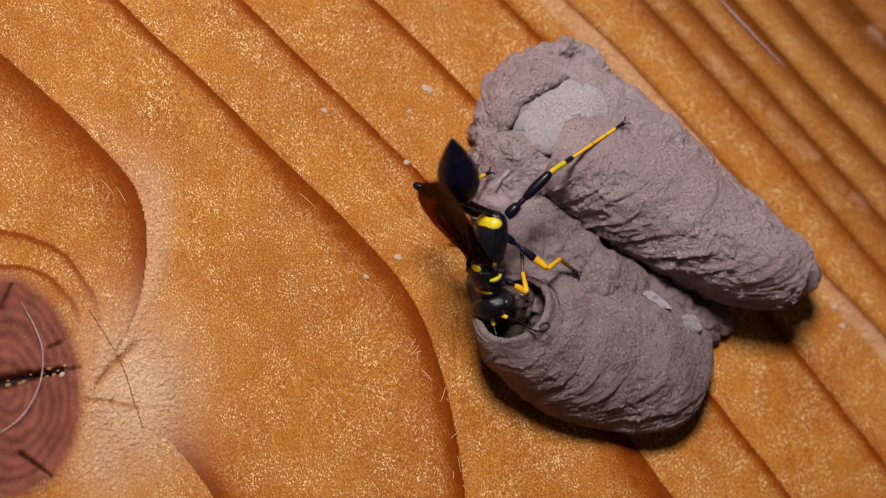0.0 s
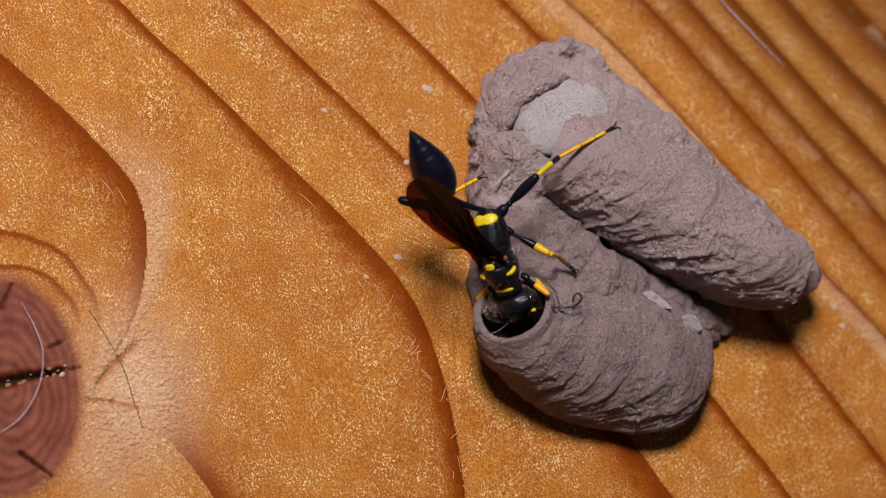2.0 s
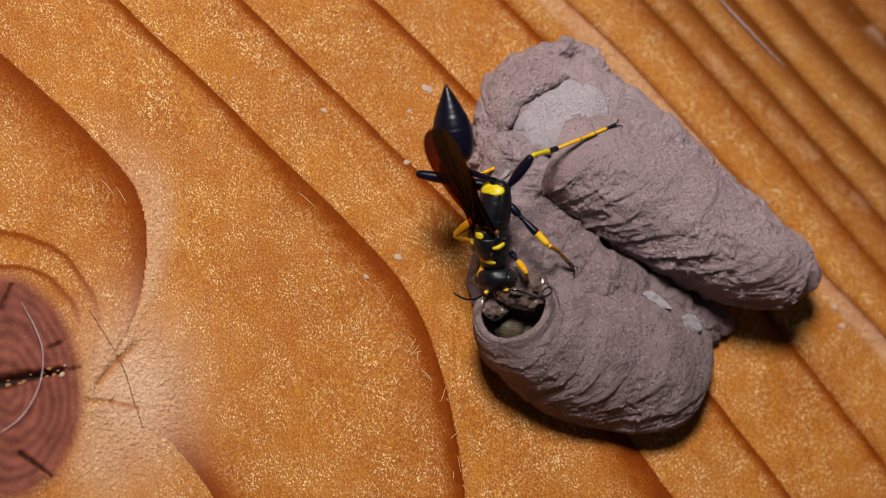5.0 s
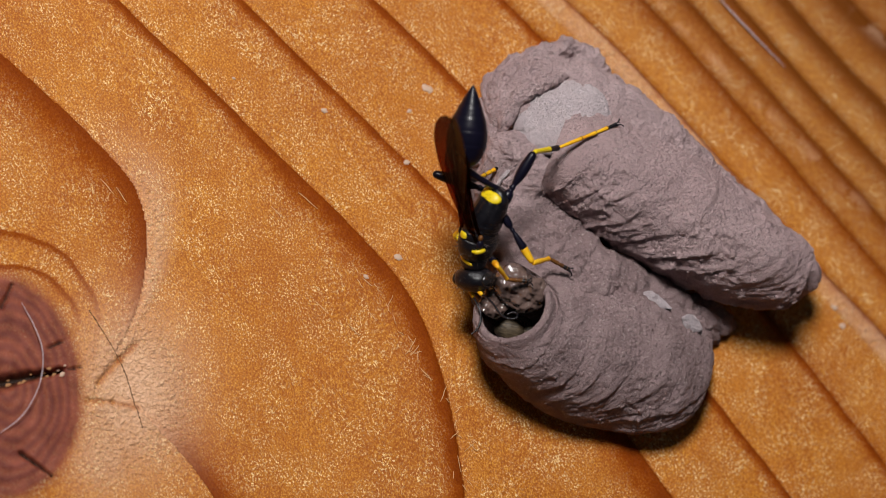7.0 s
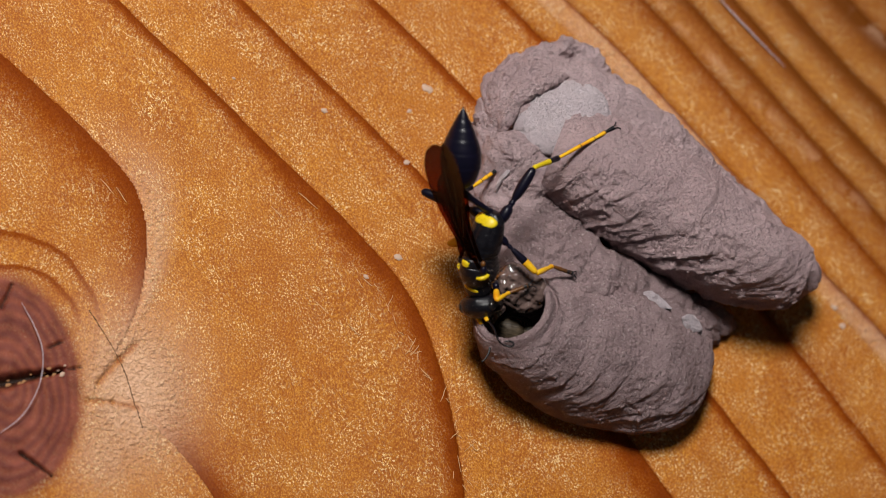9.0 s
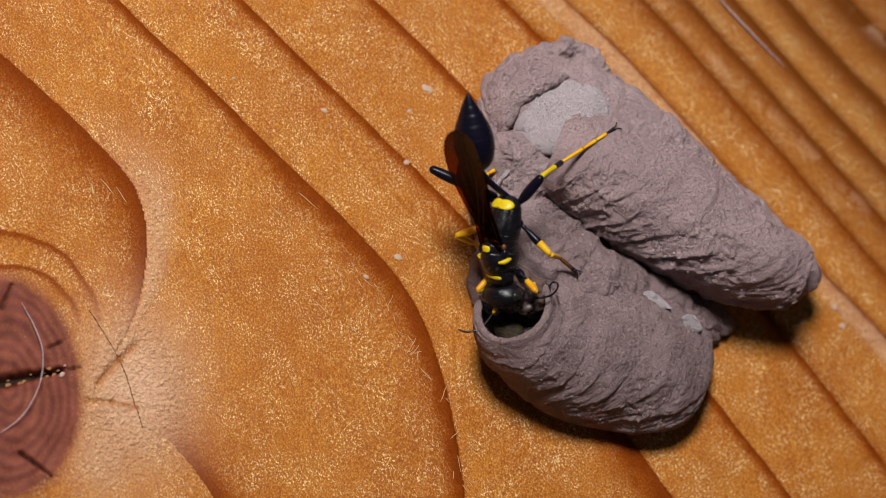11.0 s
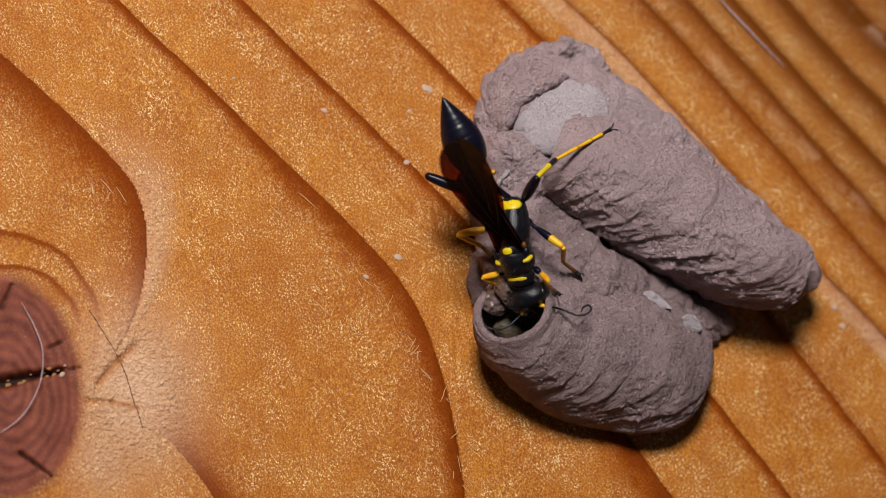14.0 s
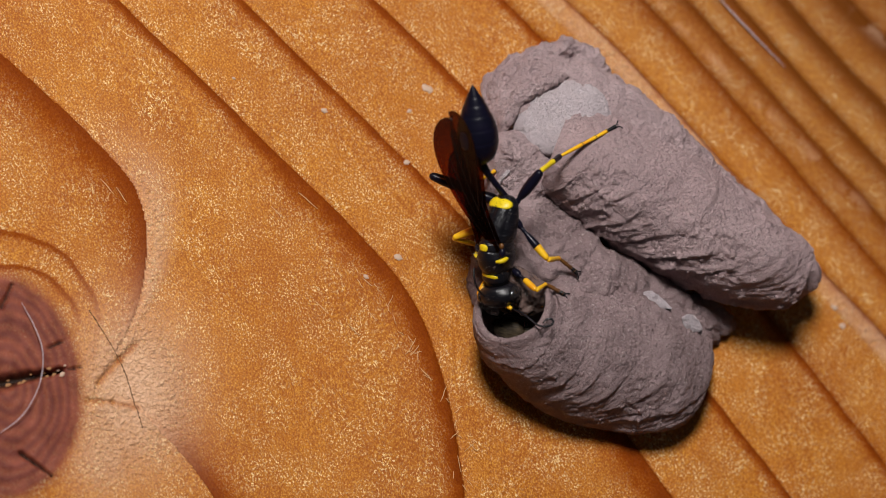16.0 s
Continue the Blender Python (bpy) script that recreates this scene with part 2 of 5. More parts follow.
def limb(name, stations, mat, nu=24, nv=14, relief=None):
    """A smooth body along local x: stations (x, y, z, half-width, half-height)."""
    v, f = tube(stations, nu, nv, (0, 1, 0), relief)
    return mesh(name, v, f, mat)


def strand(name, points, radius, mat, nu=40, nv=8, across=(0.3, 0.5, 0.8)):
    """A thin round line through points, tapering a little at its ends."""
    p = [(*q, radius * (0.55 if k in (0, len(points) - 1) else 1), radius * (0.55 if k in (0, len(points) - 1) else 1)) for k, q in enumerate(points)]
    v, f = tube(p, nu, nv, across)
    return mesh(name, v, f, mat)


# ---- the board ----
KNOT = (-53.7, -16.31, 0.00)
RINGS = [(-21.0, 0.0), (-6.1, 0.18), (5.3, 0.18), (17.6, 0.17), (30.5, 0.155), (36.4, 0.05), (44.2, 0.08), (48.9, 0.075), (54.0, 0.07), (60.0, 0.06), (67.0, 0.05), (75.0, 0.05)]


def board_fields(x, y):
    """Height, latewood, knot and pale wood over the board at x, y."""
    p = np.stack([x, y, 0 * x], 1)
    wob = 0.35 * fbm(p, 14, 3)
    u, s = (x + y) * 0.7071 + wob, (x - y) * 0.7071
    soft = np.logaddexp(0, (s + 2) / 5) * 5
    lines = []
    for k, (a, b) in enumerate(RINGS):
        line = a - b * soft
        if k == 0:
            q = ((s + 39) / 21).clip(0, 1)
            line = line - 20 * q ** 2.7 - 4.5 * np.exp(-((s + 18.5) / 2.0) ** 2) - 0.02 * (s + 8).clip(0) ** 2
        if k == 1:
            line = line - 0.0137 * (s + 5).clip(0) ** 2
        lines.append(line)
    late, height = np.zeros(len(x)), np.zeros(len(x))
    for k in range(len(lines) - 1):
        lo, hi = lines[k], lines[k + 1]
        f = (u - lo) / (hi - lo)
        inside = (f >= 0) & (f < 1)
        gap = RINGS[k + 1][0] - RINGS[k][0]
        edge = ((1 - f) * gap).clip(0)  # mm to the ring's hard edge
        after = (f * gap).clip(0)
        wide = 2.6 if k < 4 else 2.4
        l = (0.32 * np.exp(-edge / 3.0) + 0.66 * np.exp(-(edge / 1.15) ** 2) * (1 + 0.25 * fbm(p + 7, 1.2, 3)) if k < 4 else 0.4 * np.exp(-edge / 0.6) + 0.8 * np.exp(-(edge / 0.75) ** 2) if k == 4 else 0.85 * np.exp(-edge / 2.4) + 0.5 * np.exp(-(edge / 0.45) ** 2)) + 0.45 * np.exp(-after / (0.25 if k < 4 else 0.6))
        tall = 0.25 if k < 4 else 1.0
        h = tall * (np.exp(-edge / (1.4 * wide)) - np.exp(-after / 0.5)) * (1 - np.exp(-edge / 0.18))
        late[inside], height[inside] = l[inside], h[inside]
    # beyond u = 60 the whole board gets darker, apart from its rings
    late = late + 0.25 / (1 + np.exp(-(u - 60) / 3.0))
    # round the knot
    dx, dy = x - KNOT[0], y - KNOT[1]
    r = np.hypot(dx / 8.6, dy / 13.2) + 0.03 * fbm(p, 5, 2)
    low = 1 / (1 + np.exp(-(s + 15.5) / 1.2))  # below the knot the ring turns over
    over = (u >= lines[0]) & (u < lines[1])
    late[over] = np.maximum(late, 1.12 * low * np.exp(-(u - lines[0]).clip(0) / 2.8))[over]
    within = u < lines[0]
    edge = (lines[0] - u).clip(0)
    l0 = 1.06 * (1 - 0.85 * low) * np.exp(-edge / 4.0) 
    # two growth rings bend round the upper side of the knot
    for cx, cy, a, b in ((-54.0, -10.0, 11.2, 12.0), (-54.3, -10.0, 9.3, 8.0)):
        away = (np.hypot((x - cx) / a, (y - cy) / b) - 1) * 0.5 * (a + b) + 0.25 * fbm(p + 3, 3, 2)
        bend_ring = 0.45 * np.exp(-(away / 0.5) ** 2) + 0.32 * np.exp(-np.abs(away) / 1.5) * (away < 0.2)
        l0 = np.maximum(l0, bend_ring / (1 + np.exp(-(y + 9.0) / 0.8)))
    late[within] = l0[within]
    height[within] = (0.25 * np.exp(-edge / 3))[within]
    knot = 1 / (1 + np.exp(((r - 1.0) / 0.035).clip(-50, 50)))
    rings = 0.5 + 0.5 * np.sin(r * 55 + 2.0 * fbm(p, 4, 3))
    pale = np.exp(-(((x - ((-39.05, -14.93))[0]) / 6.5) ** 2 + ((y - ((-39.78, -16.94))[1]) / 9.0) ** 2)) * (1 - knot)
    pale = np.maximum(pale, 0.6 * np.exp(-(((x + 42.5) / 4.5) ** 2 + ((y + 24.0) / 5.5) ** 2)) * (1 - knot))
    strip = lines[5] - u  # a bleached strip beside a hard ring
    pale = np.maximum(pale, 0.55 / (1 + np.exp((np.abs(strip - 1.7) - 1.2) / 0.15)) * (0.75 + 0.4 * fbm(p + 31, 2.5, 3)).clip(0.2, 1))
    rim = (u - lines[0]).clip(0)
    pale = np.maximum(pale, 0.55 * np.exp(-((rim - 1.5) / 3.2) ** 2) * (u > lines[0]) * (1 - low) * (1 / (1 + np.exp(-(s + 34) / 3))) * (1 - knot))
    smear = np.exp(-((u - 65.0) / 0.9) ** 2 - ((s - 23.0) / 3.0) ** 2) + np.exp(-((u - 44.9) / 0.7) ** 2) * (0.4 + 0.6 * fbm(p, 3, 2)).clip(0)
    pale = np.maximum(pale, 0.28 * smear * (fbm(p + 9, 2.0, 3) > -0.2))
    late = late * (1 - 0.7 * pale)
    # faint seams where the rings part beside the knot
    for (ax, ay), (bx, by), w in SEAMS:
        ex, ey = bx - ax, by - ay
        k = (((x - ax) * ex + (y - ay) * ey) / (ex * ex + ey * ey)).clip(0, 1)
        d = np.hypot(x - ax - k * ex, y - ay - k * ey) + 0.15 * fbm(p, 1.2, 2)
        seam = np.exp(-((d / w) ** 2).clip(0, 30))
        late, height, pale = np.maximum(late, 0.6 * seam), height - 0.12 * seam, pale * (1 - 0.7 * seam)
    height = height + 0.10 * fbm(p, 9, 3) + 0.02 * fbm(p, 0.7, 2) + 0.12 * knot + 0.05 * rings * knot
    split = np.zeros(len(x))
    # drying cracks: centre line from a to b, half-width
    fade = 1 - 0.6 * np.exp(-((s + 18.2) / 2.2) ** 2) * np.exp(-((u - lines[0]) / 6) ** 2)
    late, height = late * fade, height * fade
    for (ax, ay), (bx, by), w, deep in CRACKS:
        ex, ey = bx - ax, by - ay
        k = (((x - ax) * ex + (y - ay) * ey) / (ex * ex + ey * ey)).clip(0, 1)
        d = np.hypot(x - ax - k * ex, y - ay - k * ey) + 0.12 * fbm(p, 0.9, 2)
        cut = np.exp(-((d / (w * (1.05 - 0.75 * k))) ** 2).clip(0, 30))
        height = height - deep * cut
        split = np.maximum(split, (1.6 * cut - 0.5).clip(0, 1))
    return height, late.clip(0, 1), knot * (0.86 + 0.14 * rings), pale, split


SEAMS = [((-44.6, -18.2), (-41.5, -18.4), 0.35), ((-41.5, -18.4), (-38.6, -19.1), 0.45), ((-38.6, -11.6), (-40.6, -13.4), 0.45), ((-40.6, -13.4), (-43.2, -16.2), 0.35)]
CRACKS = [((-55.18, -16.01), (-47.33, -14.47), 0.75, 1.6), ((-49.30, -14.90), (-45.01, -14.17), 0.16, 0.5), ((-48.91, -11.90), (-45.91, -10.59), 0.2, 0.6),
          ((-52.36, -24.10), (-48.80, -26.89), 0.24, 0.8), ((-54.23, -7.02), (-52.87, -4.13), 0.3, 0.8)]


def axis(lo, hi, step, reach):
    fine = np.arange(lo, hi + step / 2, step)
    far = np.array([3, 8, 18, 40, 90, reach])
    return np.concatenate([(lo - far)[::-1], fine, hi + far])


def build_board():
    gx, gy = axis(-60, 70, 0.2, 300), axis(-36, 40, 0.2, 220)
    x, y = (a.ravel() for a in np.meshgrid(gx, gy, indexing="ij"))
    h, late, knot, pale, split = board_fields(x, y)
    nx, ny = len(gx), len(gy)
    verts = np.stack([x, y, h], 1)
    faces = grid_faces(nx, ny, closed=False)
    faces = [f[::-1] for f in faces]
    # sides and back, 20 mm thick
    ring = [i * ny for i in range(nx)] + [(nx - 1) * ny + j for j in range(1, ny)] + [i * ny + ny - 1 for i in range(nx - 2, -1, -1)] + [j for j in range(ny - 2, 0, -1)]
    low = verts[ring] * (1, 1, 0) + (0, 0, -20)
    n = len(verts)
    verts = np.vstack([verts, low])
    m = len(ring)
    faces += [(ring[k], n + k, n + (k + 1) % m, ring[(k + 1) % m]) for k in range(m)] + [tuple(n + k for k in range(m - 1, -1, -1))]
    me = mesh("board", verts, faces, WOOD)
    for key, val in (("late", late), ("knot", knot), ("pale", pale), ("split", split), ("gold", 1 / (1 + np.exp(-((x + y) * 0.7071 - 42) / 5)))):
        a = me.attributes.new(key, "FLOAT", "POINT")
        a.data.foreach_set("value", np.concatenate([val, np.zeros(m)]).astype(np.float32))
    return tagged(new("board", me), "varnished orange pine board with a dark knot and ridged grain", "wooden board", kind="structure")


# ---- the nest ----
ACROSS = (-0.47, -0.88, 0)


def chips(q):
    """Small torn steps, as of mud laid in pellets."""
    big = fbm(q + 41, 3.4, 4) + 0.25 * fbm(q + 3, 0.9, 2)
    small = fbm(q + 61, 1.5, 3)
    where = 1 / (1 + np.exp(-(fbm(q + 19, 6.0, 2) - 0.05) / 0.08))
    return where * (0.16 * np.tanh((big - 0.15) / 0.05) + 0.08 * np.tanh((small - 0.3) / 0.06)) + 0.045 * np.tanh((fbm(q + 83, 0.7, 2) - 0.35) / 0.08)


def ribbed(depth, pitch, lean, seed, lumps=0.0, torn=1.0):
    """Mud laid in slanting strips, each with a ragged raised lip."""
    def relief(along, angle, p):
        side = np.abs(((angle - np.pi / 2 + np.pi) % (2 * np.pi)) - np.pi)
        q = p + seed
        arc = 0.5 * np.minimum(side, 1.9) ** 2
        ragged = fbm(q + 5, 1.1, 3)
        lane = along + lean * arc * np.minimum(1, along / 11) ** 1.3 + 1.3 * fbm(q, 10, 2) + 0.10 * ragged
        flank = 0.42 + 0.58 * ((side - 0.3) / 0.8).clip(0, 1)
        out = np.zeros(len(p))
        for size, tall, sharp in ((pitch * 2.1, 0.95 * depth, 0.05), (pitch * 0.8, 0.38 * depth, 0.08)):
            ph = lane / size
            ph = ph + 0.6 * lattice(np.stack([ph * 0.5 + size, side * 0.7, 0 * ph + seed], 1))
            k, f = np.floor(ph), ph % 1
            vary = (0.58 + 0.60 * lattice(np.stack([k * 7.31, side * 1.6 + seed, q[:, 2] * 0.15], 1)) + 0.35 * ragged).clip(0, 1.4)
            out += tall * vary * flank * ((f ** 2.2) * (1 - np.exp(-(1 - f) / sharp)) - 0.2)
        seam = fbm(q + 77, 4.0, 3)
        crack = np.exp(-(seam / 0.03) ** 2) * (fbm(q + 13, 5.0, 2) > 0.35)
        grit = np.maximum(0, fbm(q, 0.9, 3) - 0.42)
        return out + torn * chips(q) + lumps * fbm(q + 21, 2.6, 3) + 0.42 * fbm(q, 6.5, 3) + 0.13 * fbm(q, 1.7, 3) - 0.25 * crack + 0.25 * grit + 0.06 * fbm(q, 0.5, 2) - 0.25 * np.maximum(0, fbm(q + 3, 0.9, 3) - 0.5)
    return relief


def rough_skin(amount, seed):
    def relief(along, angle, p):
        q = p + seed
        return min(1.0, amount) * chips(q) + amount * (0.75 * fbm(q, 4.5, 4) + 0.45 * np.maximum(0, fbm(q, 1.6, 3)) + 0.22 * fbm(q + 9, 0.8, 3))
    return relief


def build_nest():
    nest = new("mud_nest")
    nest.location = Vector((21.95, -2.12, 0.00)) * MM
    tagged(nest, "grey-brown mud dauber nest of ridged clay cells stuck on the board", "insect nest")

    def piece(name, v, f, mat, label=""):
        off = np.array((21.95, -2.12, 0.00))
        ob = part(name, mesh(name, np.asarray(v) - off, f, mat), nest, label)
        return ob

    v, f = tube([(6.03, 15.89, 3.00, 1.00, 1.00), (6.42, 15.99, 3.20, 3.42, 3.00), (8.45, 16.70, 4.20, 5.58, 5.00), (12.32, 17.29, 5.00, 6.30, 6.20), (17.64, 15.42, 5.50, 6.48, 6.60), (25.87, 9.30, 5.50, 6.21, 6.30), (34.61, 2.26, 5.20, 5.94, 5.80), (40.72, -2.13, 4.50, 4.14, 4.20), (43.51, -4.09, 4.00, 0.60, 0.60)], 300, 190, ACROSS, ribbed(0.95, 1.7, 6.5, 11.0, 0.35))
    piece("cell", v, f, MUD_OLD, "old sealed mud cell behind the others")
    v, f = tube([(11.32, 10.19, 8.60, 0.80, 0.80), (11.94, 10.48, 7.58, 4.28, 5.02), (13.59, 9.78, 7.80, 5.86, 6.60), (18.03, 7.97, 8.14, 7.07, 7.66), (24.60, 4.69, 8.25, 7.53, 8.05), (31.42, 0.24, 8.51, 7.16, 7.79), (37.79, -3.23, 8.54, 6.04, 6.86), (42.29, -4.52, 8.46, 4.65, 5.54), (44.03, -5.06, 8.58, 3.35, 4.22), (44.42, -5.67, 9.50, 0.80, 0.80)], 380, 240, ACROSS, ribbed(0.82, 2.0, 8.5, 3.0))
    piece("cell", v, f, MUD, "closed mud cell with slanting ridges")
    v, f = open_cell([(4.90, -9.66, 11.30, 4.9, 4.8), (5.70, -10.25, 10.00, 5.7, 5.5), (7.94, -11.16, 8.00, 7.2, 6.4), (12.18, -12.17, 5.50, 8.8, 7.4), (17.85, -13.32, 4.00, 9.5, 7.9), (24.03, -15.03, 3.10, 9.2, 7.1), (28.81, -16.34, 2.40, 7.5, 5.4), (31.87, -17.19, 2.00, 5, 3.8), (32.90, -17.64, 2.00, 0.8, 0.8)], 400, 240, ACROSS, 0.9, 13.0, ribbed(0.66, 2.3, 9.0, 7.0, 0.0, 0.45))
    piece("cell", v, f, MUD_FRESH_SHADED, "open mud cell being closed by the wasp")
    # base in the darker mud: shade between the cells put into its colour
    v, f = tube([(7.12, 17.20, 1.50, 1, 1), (7.30, 15.13, 2.40, 3.2, 2.6), (8.16, 9.48, 3.20, 4.6, 3.6), (8.55, 3.48, 4.20, 6, 4.4), (10.49, -2.04, 5.00, 7, 5.4), (15.36, -6.65, 4.90, 7, 5.5), (23.16, -9.28, 3.40, 6.6, 4.6), (30.73, -10.01, 1.40, 4.2, 2.7), (34.78, -9.76, 0.60, 2.6, 1.4), (36.95, -9.58, 0.30, 0.5, 0.5)], 300, 170, (-0.9, -0.4, 0), rough_skin(1.15, 29.0))
    piece("mud_base", v, f, MUD_FRESH_SHADED, "uneven mud layer that joins the cells to the board")
    v, f = tube([(6.49, 19.12, 2.00, 0.6, 0.6), (6.65, 17.16, 3.00, 2.2, 2.2), (6.72, 12.94, 3.80, 3.2, 3), (6.82, 8.55, 4.00, 3.5, 3.2), (7.05, 4.24, 4.00, 3.6, 3.2), (7.74, 0.35, 3.80, 0.8, 0.8)], 170, 110, (-1, -0.2, 0), rough_skin(1.25, 61.0))
    w, g = tube([(8.46, 0.20, 4.50, 0.8, 0.8), (7.75, 2.94, 5.00, 4.4, 3), (7.84, 5.98, 5.80, 4.6, 3.2), (8.25, 8.58, 6.90, 5, 3.2), (9.11, 10.92, 7.90, 4.6, 2.8), (10.20, 13.04, 8.60, 0.6, 0.6)], 170, 110, (-1, -0.2, 0), rough_skin(0.7, 71.0))
    piece("mud_fill", w, g, MUD_OLD, "pale mud pressed between the two upper cells")
    w, g = tube([(8.36, 2.13, 2.20, 0.8, 0.8), (6.86, -0.35, 2.00, 2.8, 2.2), (5.36, -3.65, 1.40, 2.2, 1.8), (4.91, -5.86, 1.00, 2, 1.5), (5.29, -8.63, 0.60, 0.8, 0.8)], 110, 80, (-1, -0.2, 0), rough_skin(0.8, 83.0))
    piece("mud_base", w, g, MUD_FRESH_SHADED, "mud skirt under the open cell")
    piece("flange", v, f, MUD_OLD, "lumpy pale mud flange along the old cell")
    w, g = tube([(6.04, 10.33, 2.60, 0.40, 0.40), (6.31, 12.72, 3.20, 2.60, 1.80), (6.48, 15.59, 4.20, 3.60, 1.90), (7.83, 18.93, 4.60, 4.00, 2.10), (10.39, 21.70, 4.60, 4.20, 2.30), (13.57, 23.46, 4.40, 4.20, 2.40), (16.71, 24.24, 4.00, 4.00, 2.40), (19.83, 22.42, 3.60, 3.20, 2.00), (22.46, 19.99, 3.20, 0.40, 0.40)], 220, 110, (0, 0, 1), rough_skin(1.25, 61.0))
    piece("flange", w, g, MUD_OLD, "ragged mud flange along the foot of the old cell")
    w, g = tube([(29.45, -8.40, 3.00, 0.60, 0.60), (32.11, -8.89, 2.40, 3.00, 2.60), (34.29, -9.25, 1.90, 2.80, 2.20), (36.38, -9.88, 1.20, 2.00, 1.40), (38.04, -10.36, 0.50, 0.40, 0.40)], 90, 70, (0.2, 0.9, 0), rough_skin(1.0, 33.0))
    piece("mud_base", w, g, MUD_FRESH_SHADED, "lumpy mud under the cells, its shade put into the colour")
    v, f = tube([(7.56, 12.46, 8.20, 0.4, 0.3), (8.84, 13.15, 8.95, 3.2, 1.3), (10.86, 13.95, 9.85, 4.4, 1.6), (13.61, 14.61, 10.60, 4.3, 1.7), (16.6, 14.4, 11.05, 3.4, 1.6), (18.6, 13.6, 11.0, 1.6, 1.2), (19.9, 13.0, 10.80, 0.3, 0.3)], 160, 90, (0.3, 0.95, 0.1), rough_skin(0.42, 41.0))
    piece("plug", v, f, MUD_PALE, "paler smooth clay plug")
    v, f = tube([(5.84, 12.46, 8.40, 0.30, 0.28), (6.12, 14.09, 9.00, 1.00, 0.95), (6.79, 15.61, 9.50, 1.25, 1.19), (7.81, 16.93, 10.00, 1.30, 1.23), (9.17, 17.89, 10.50, 1.25, 1.19), (10.69, 18.53, 10.90, 1.15, 1.09), (12.38, 18.98, 11.20, 0.90, 0.85), (14.03, 19.52, 11.20, 0.30, 0.28)], 200, 70, (0.5, -0.5, 0.2), rough_skin(0.95, 53.0))
    piece("lip", v, f, MUD_OLD, "crumbling mud lip around the old plug")
    for (a, b, seed) in (((22.57, -7.45, 8.90, 0.2, 0.2), (25.03, -8.72, 8.80, 1.6, 0.9), 5.0), ((27.74, -10.36, 8.40, 0.2, 0.2), (29.80, -11.23, 7.20, 1.3, 0.8), 9.0)):
        mid = tuple((p + q) / 2 for p, q in zip(a, b))
        end = tuple(q + 0.5 * (q - p) if k < 3 else 0.2 for k, (p, q) in enumerate(zip(a, b)))
        v, f = tube([a, (*mid[:2], mid[2] - 0.25, 1.1, 0.5), (*b[:2], b[2] - 0.25, 1.0, 0.45), end], 70, 50, (0.5, 0.8, 0.1), rough_skin(0.7, seed))
        piece("clay_patch", v, f, MUD_WHITE, "small whitish clay patch")
    # loose crumbs of mud, dropped on the skin of the cells
    skins = [BVHTree.FromObject(ob, bpy.context.evaluated_depsgraph_get()) for ob in nest.children]
    off = Vector((21.95, -2.12, 0.00))
    rng = random.Random(11)
    shapes = []
    for k in range(4):
        a, b, c = 1.0, rng.uniform(0.6, 0.9), rng.uniform(0.5, 0.8)
        st = [(-a, 0, 0, 0.05, 0.05), (-0.75 * a, 0, 0, 0.6 * b, 0.6 * c), (0, 0, 0, b, c), (0.7 * a, 0, 0, 0.7 * b, 0.65 * c), (a, 0, 0, 0.05, 0.05)]
        v, f = tube(st, 14, 12, (0, 1, 0), lambda l, g, p, k=k: 0.35 * fbm(p + 5.7 * k, 0.8, 3))
        shapes.append(mesh("mud_crumb", v, f, MUD_OLD if k == 0 else MUD))
    areas = [((5.94, 11.75), 0.9, 2.6, 16, 0.26), ((5.43, 8.05), 0.8, 2.6, 8, 0.25), ((7.05, -16.88), 3.5, 1.8, 22, 0.20), ((18.21, -22.31), 6.0, 1.2, 22, 0.20), ((24.18, -1.45), 9.0, 5.0, 30, 0.12), ((18.76, -14.93), 7.0, 4.5, 26, 0.12), ((41.70, -4.38), 2.0, 3.0, 16, 0.22), ((11.78, -1.32), 3.5, 3.0, 20, 0.13)]
    for (x, y), sx, sy, count, size in areas:
        for _ in range(count):
            px, py = x + rng.gauss(0, sx), y + rng.gauss(0, sy)
            hits = [h for h in (tree.ray_cast(Vector((px - off.x, py - off.y, 40)) * MM, Vector((0, 0, -1))) for tree in skins) if h[0] is not None]
            if not hits:
                continue
            top = max(hits, key=lambda h: h[0].z)[0]
            ob = part("mud_crumb", shapes[0 if x < 12 and y > 0 else rng.randrange(1, 4)], nest)
            grow = size * rng.uniform(0.5, 1.5)
            ob.matrix_basis = Matrix.LocRotScale(top, Euler((rng.uniform(0, 6), rng.uniform(0, 6), rng.uniform(0, 6))), (grow, grow, grow))
    return nest


# ---- the wasp: local x points to the head, y to its left, z to its back ----
def dome(name, spot, size, mat, seed=0.0, n=20):
    """A low rounded mark that lies on the body."""
    x, y, z = spot
    a, b, c = size
    st = [(x - a, y, z, 0.05, 0.03), (x - 0.8 * a, y, z, 0.62 * b, 0.62 * c), (x - 0.3 * a, y, z, 0.96 * b, 0.96 * c), (x + 0.3 * a, y, z, 0.96 * b, 0.96 * c), (x + 0.8 * a, y, z, 0.62 * b, 0.62 * c), (x + a, y, z, 0.05, 0.03)]
    return limb(name, st, mat, n, 14)


def skin(amount, seed):
    def relief(along, angle, p):
        return amount * fbm(p + seed, 1.2, 3)
    return relief


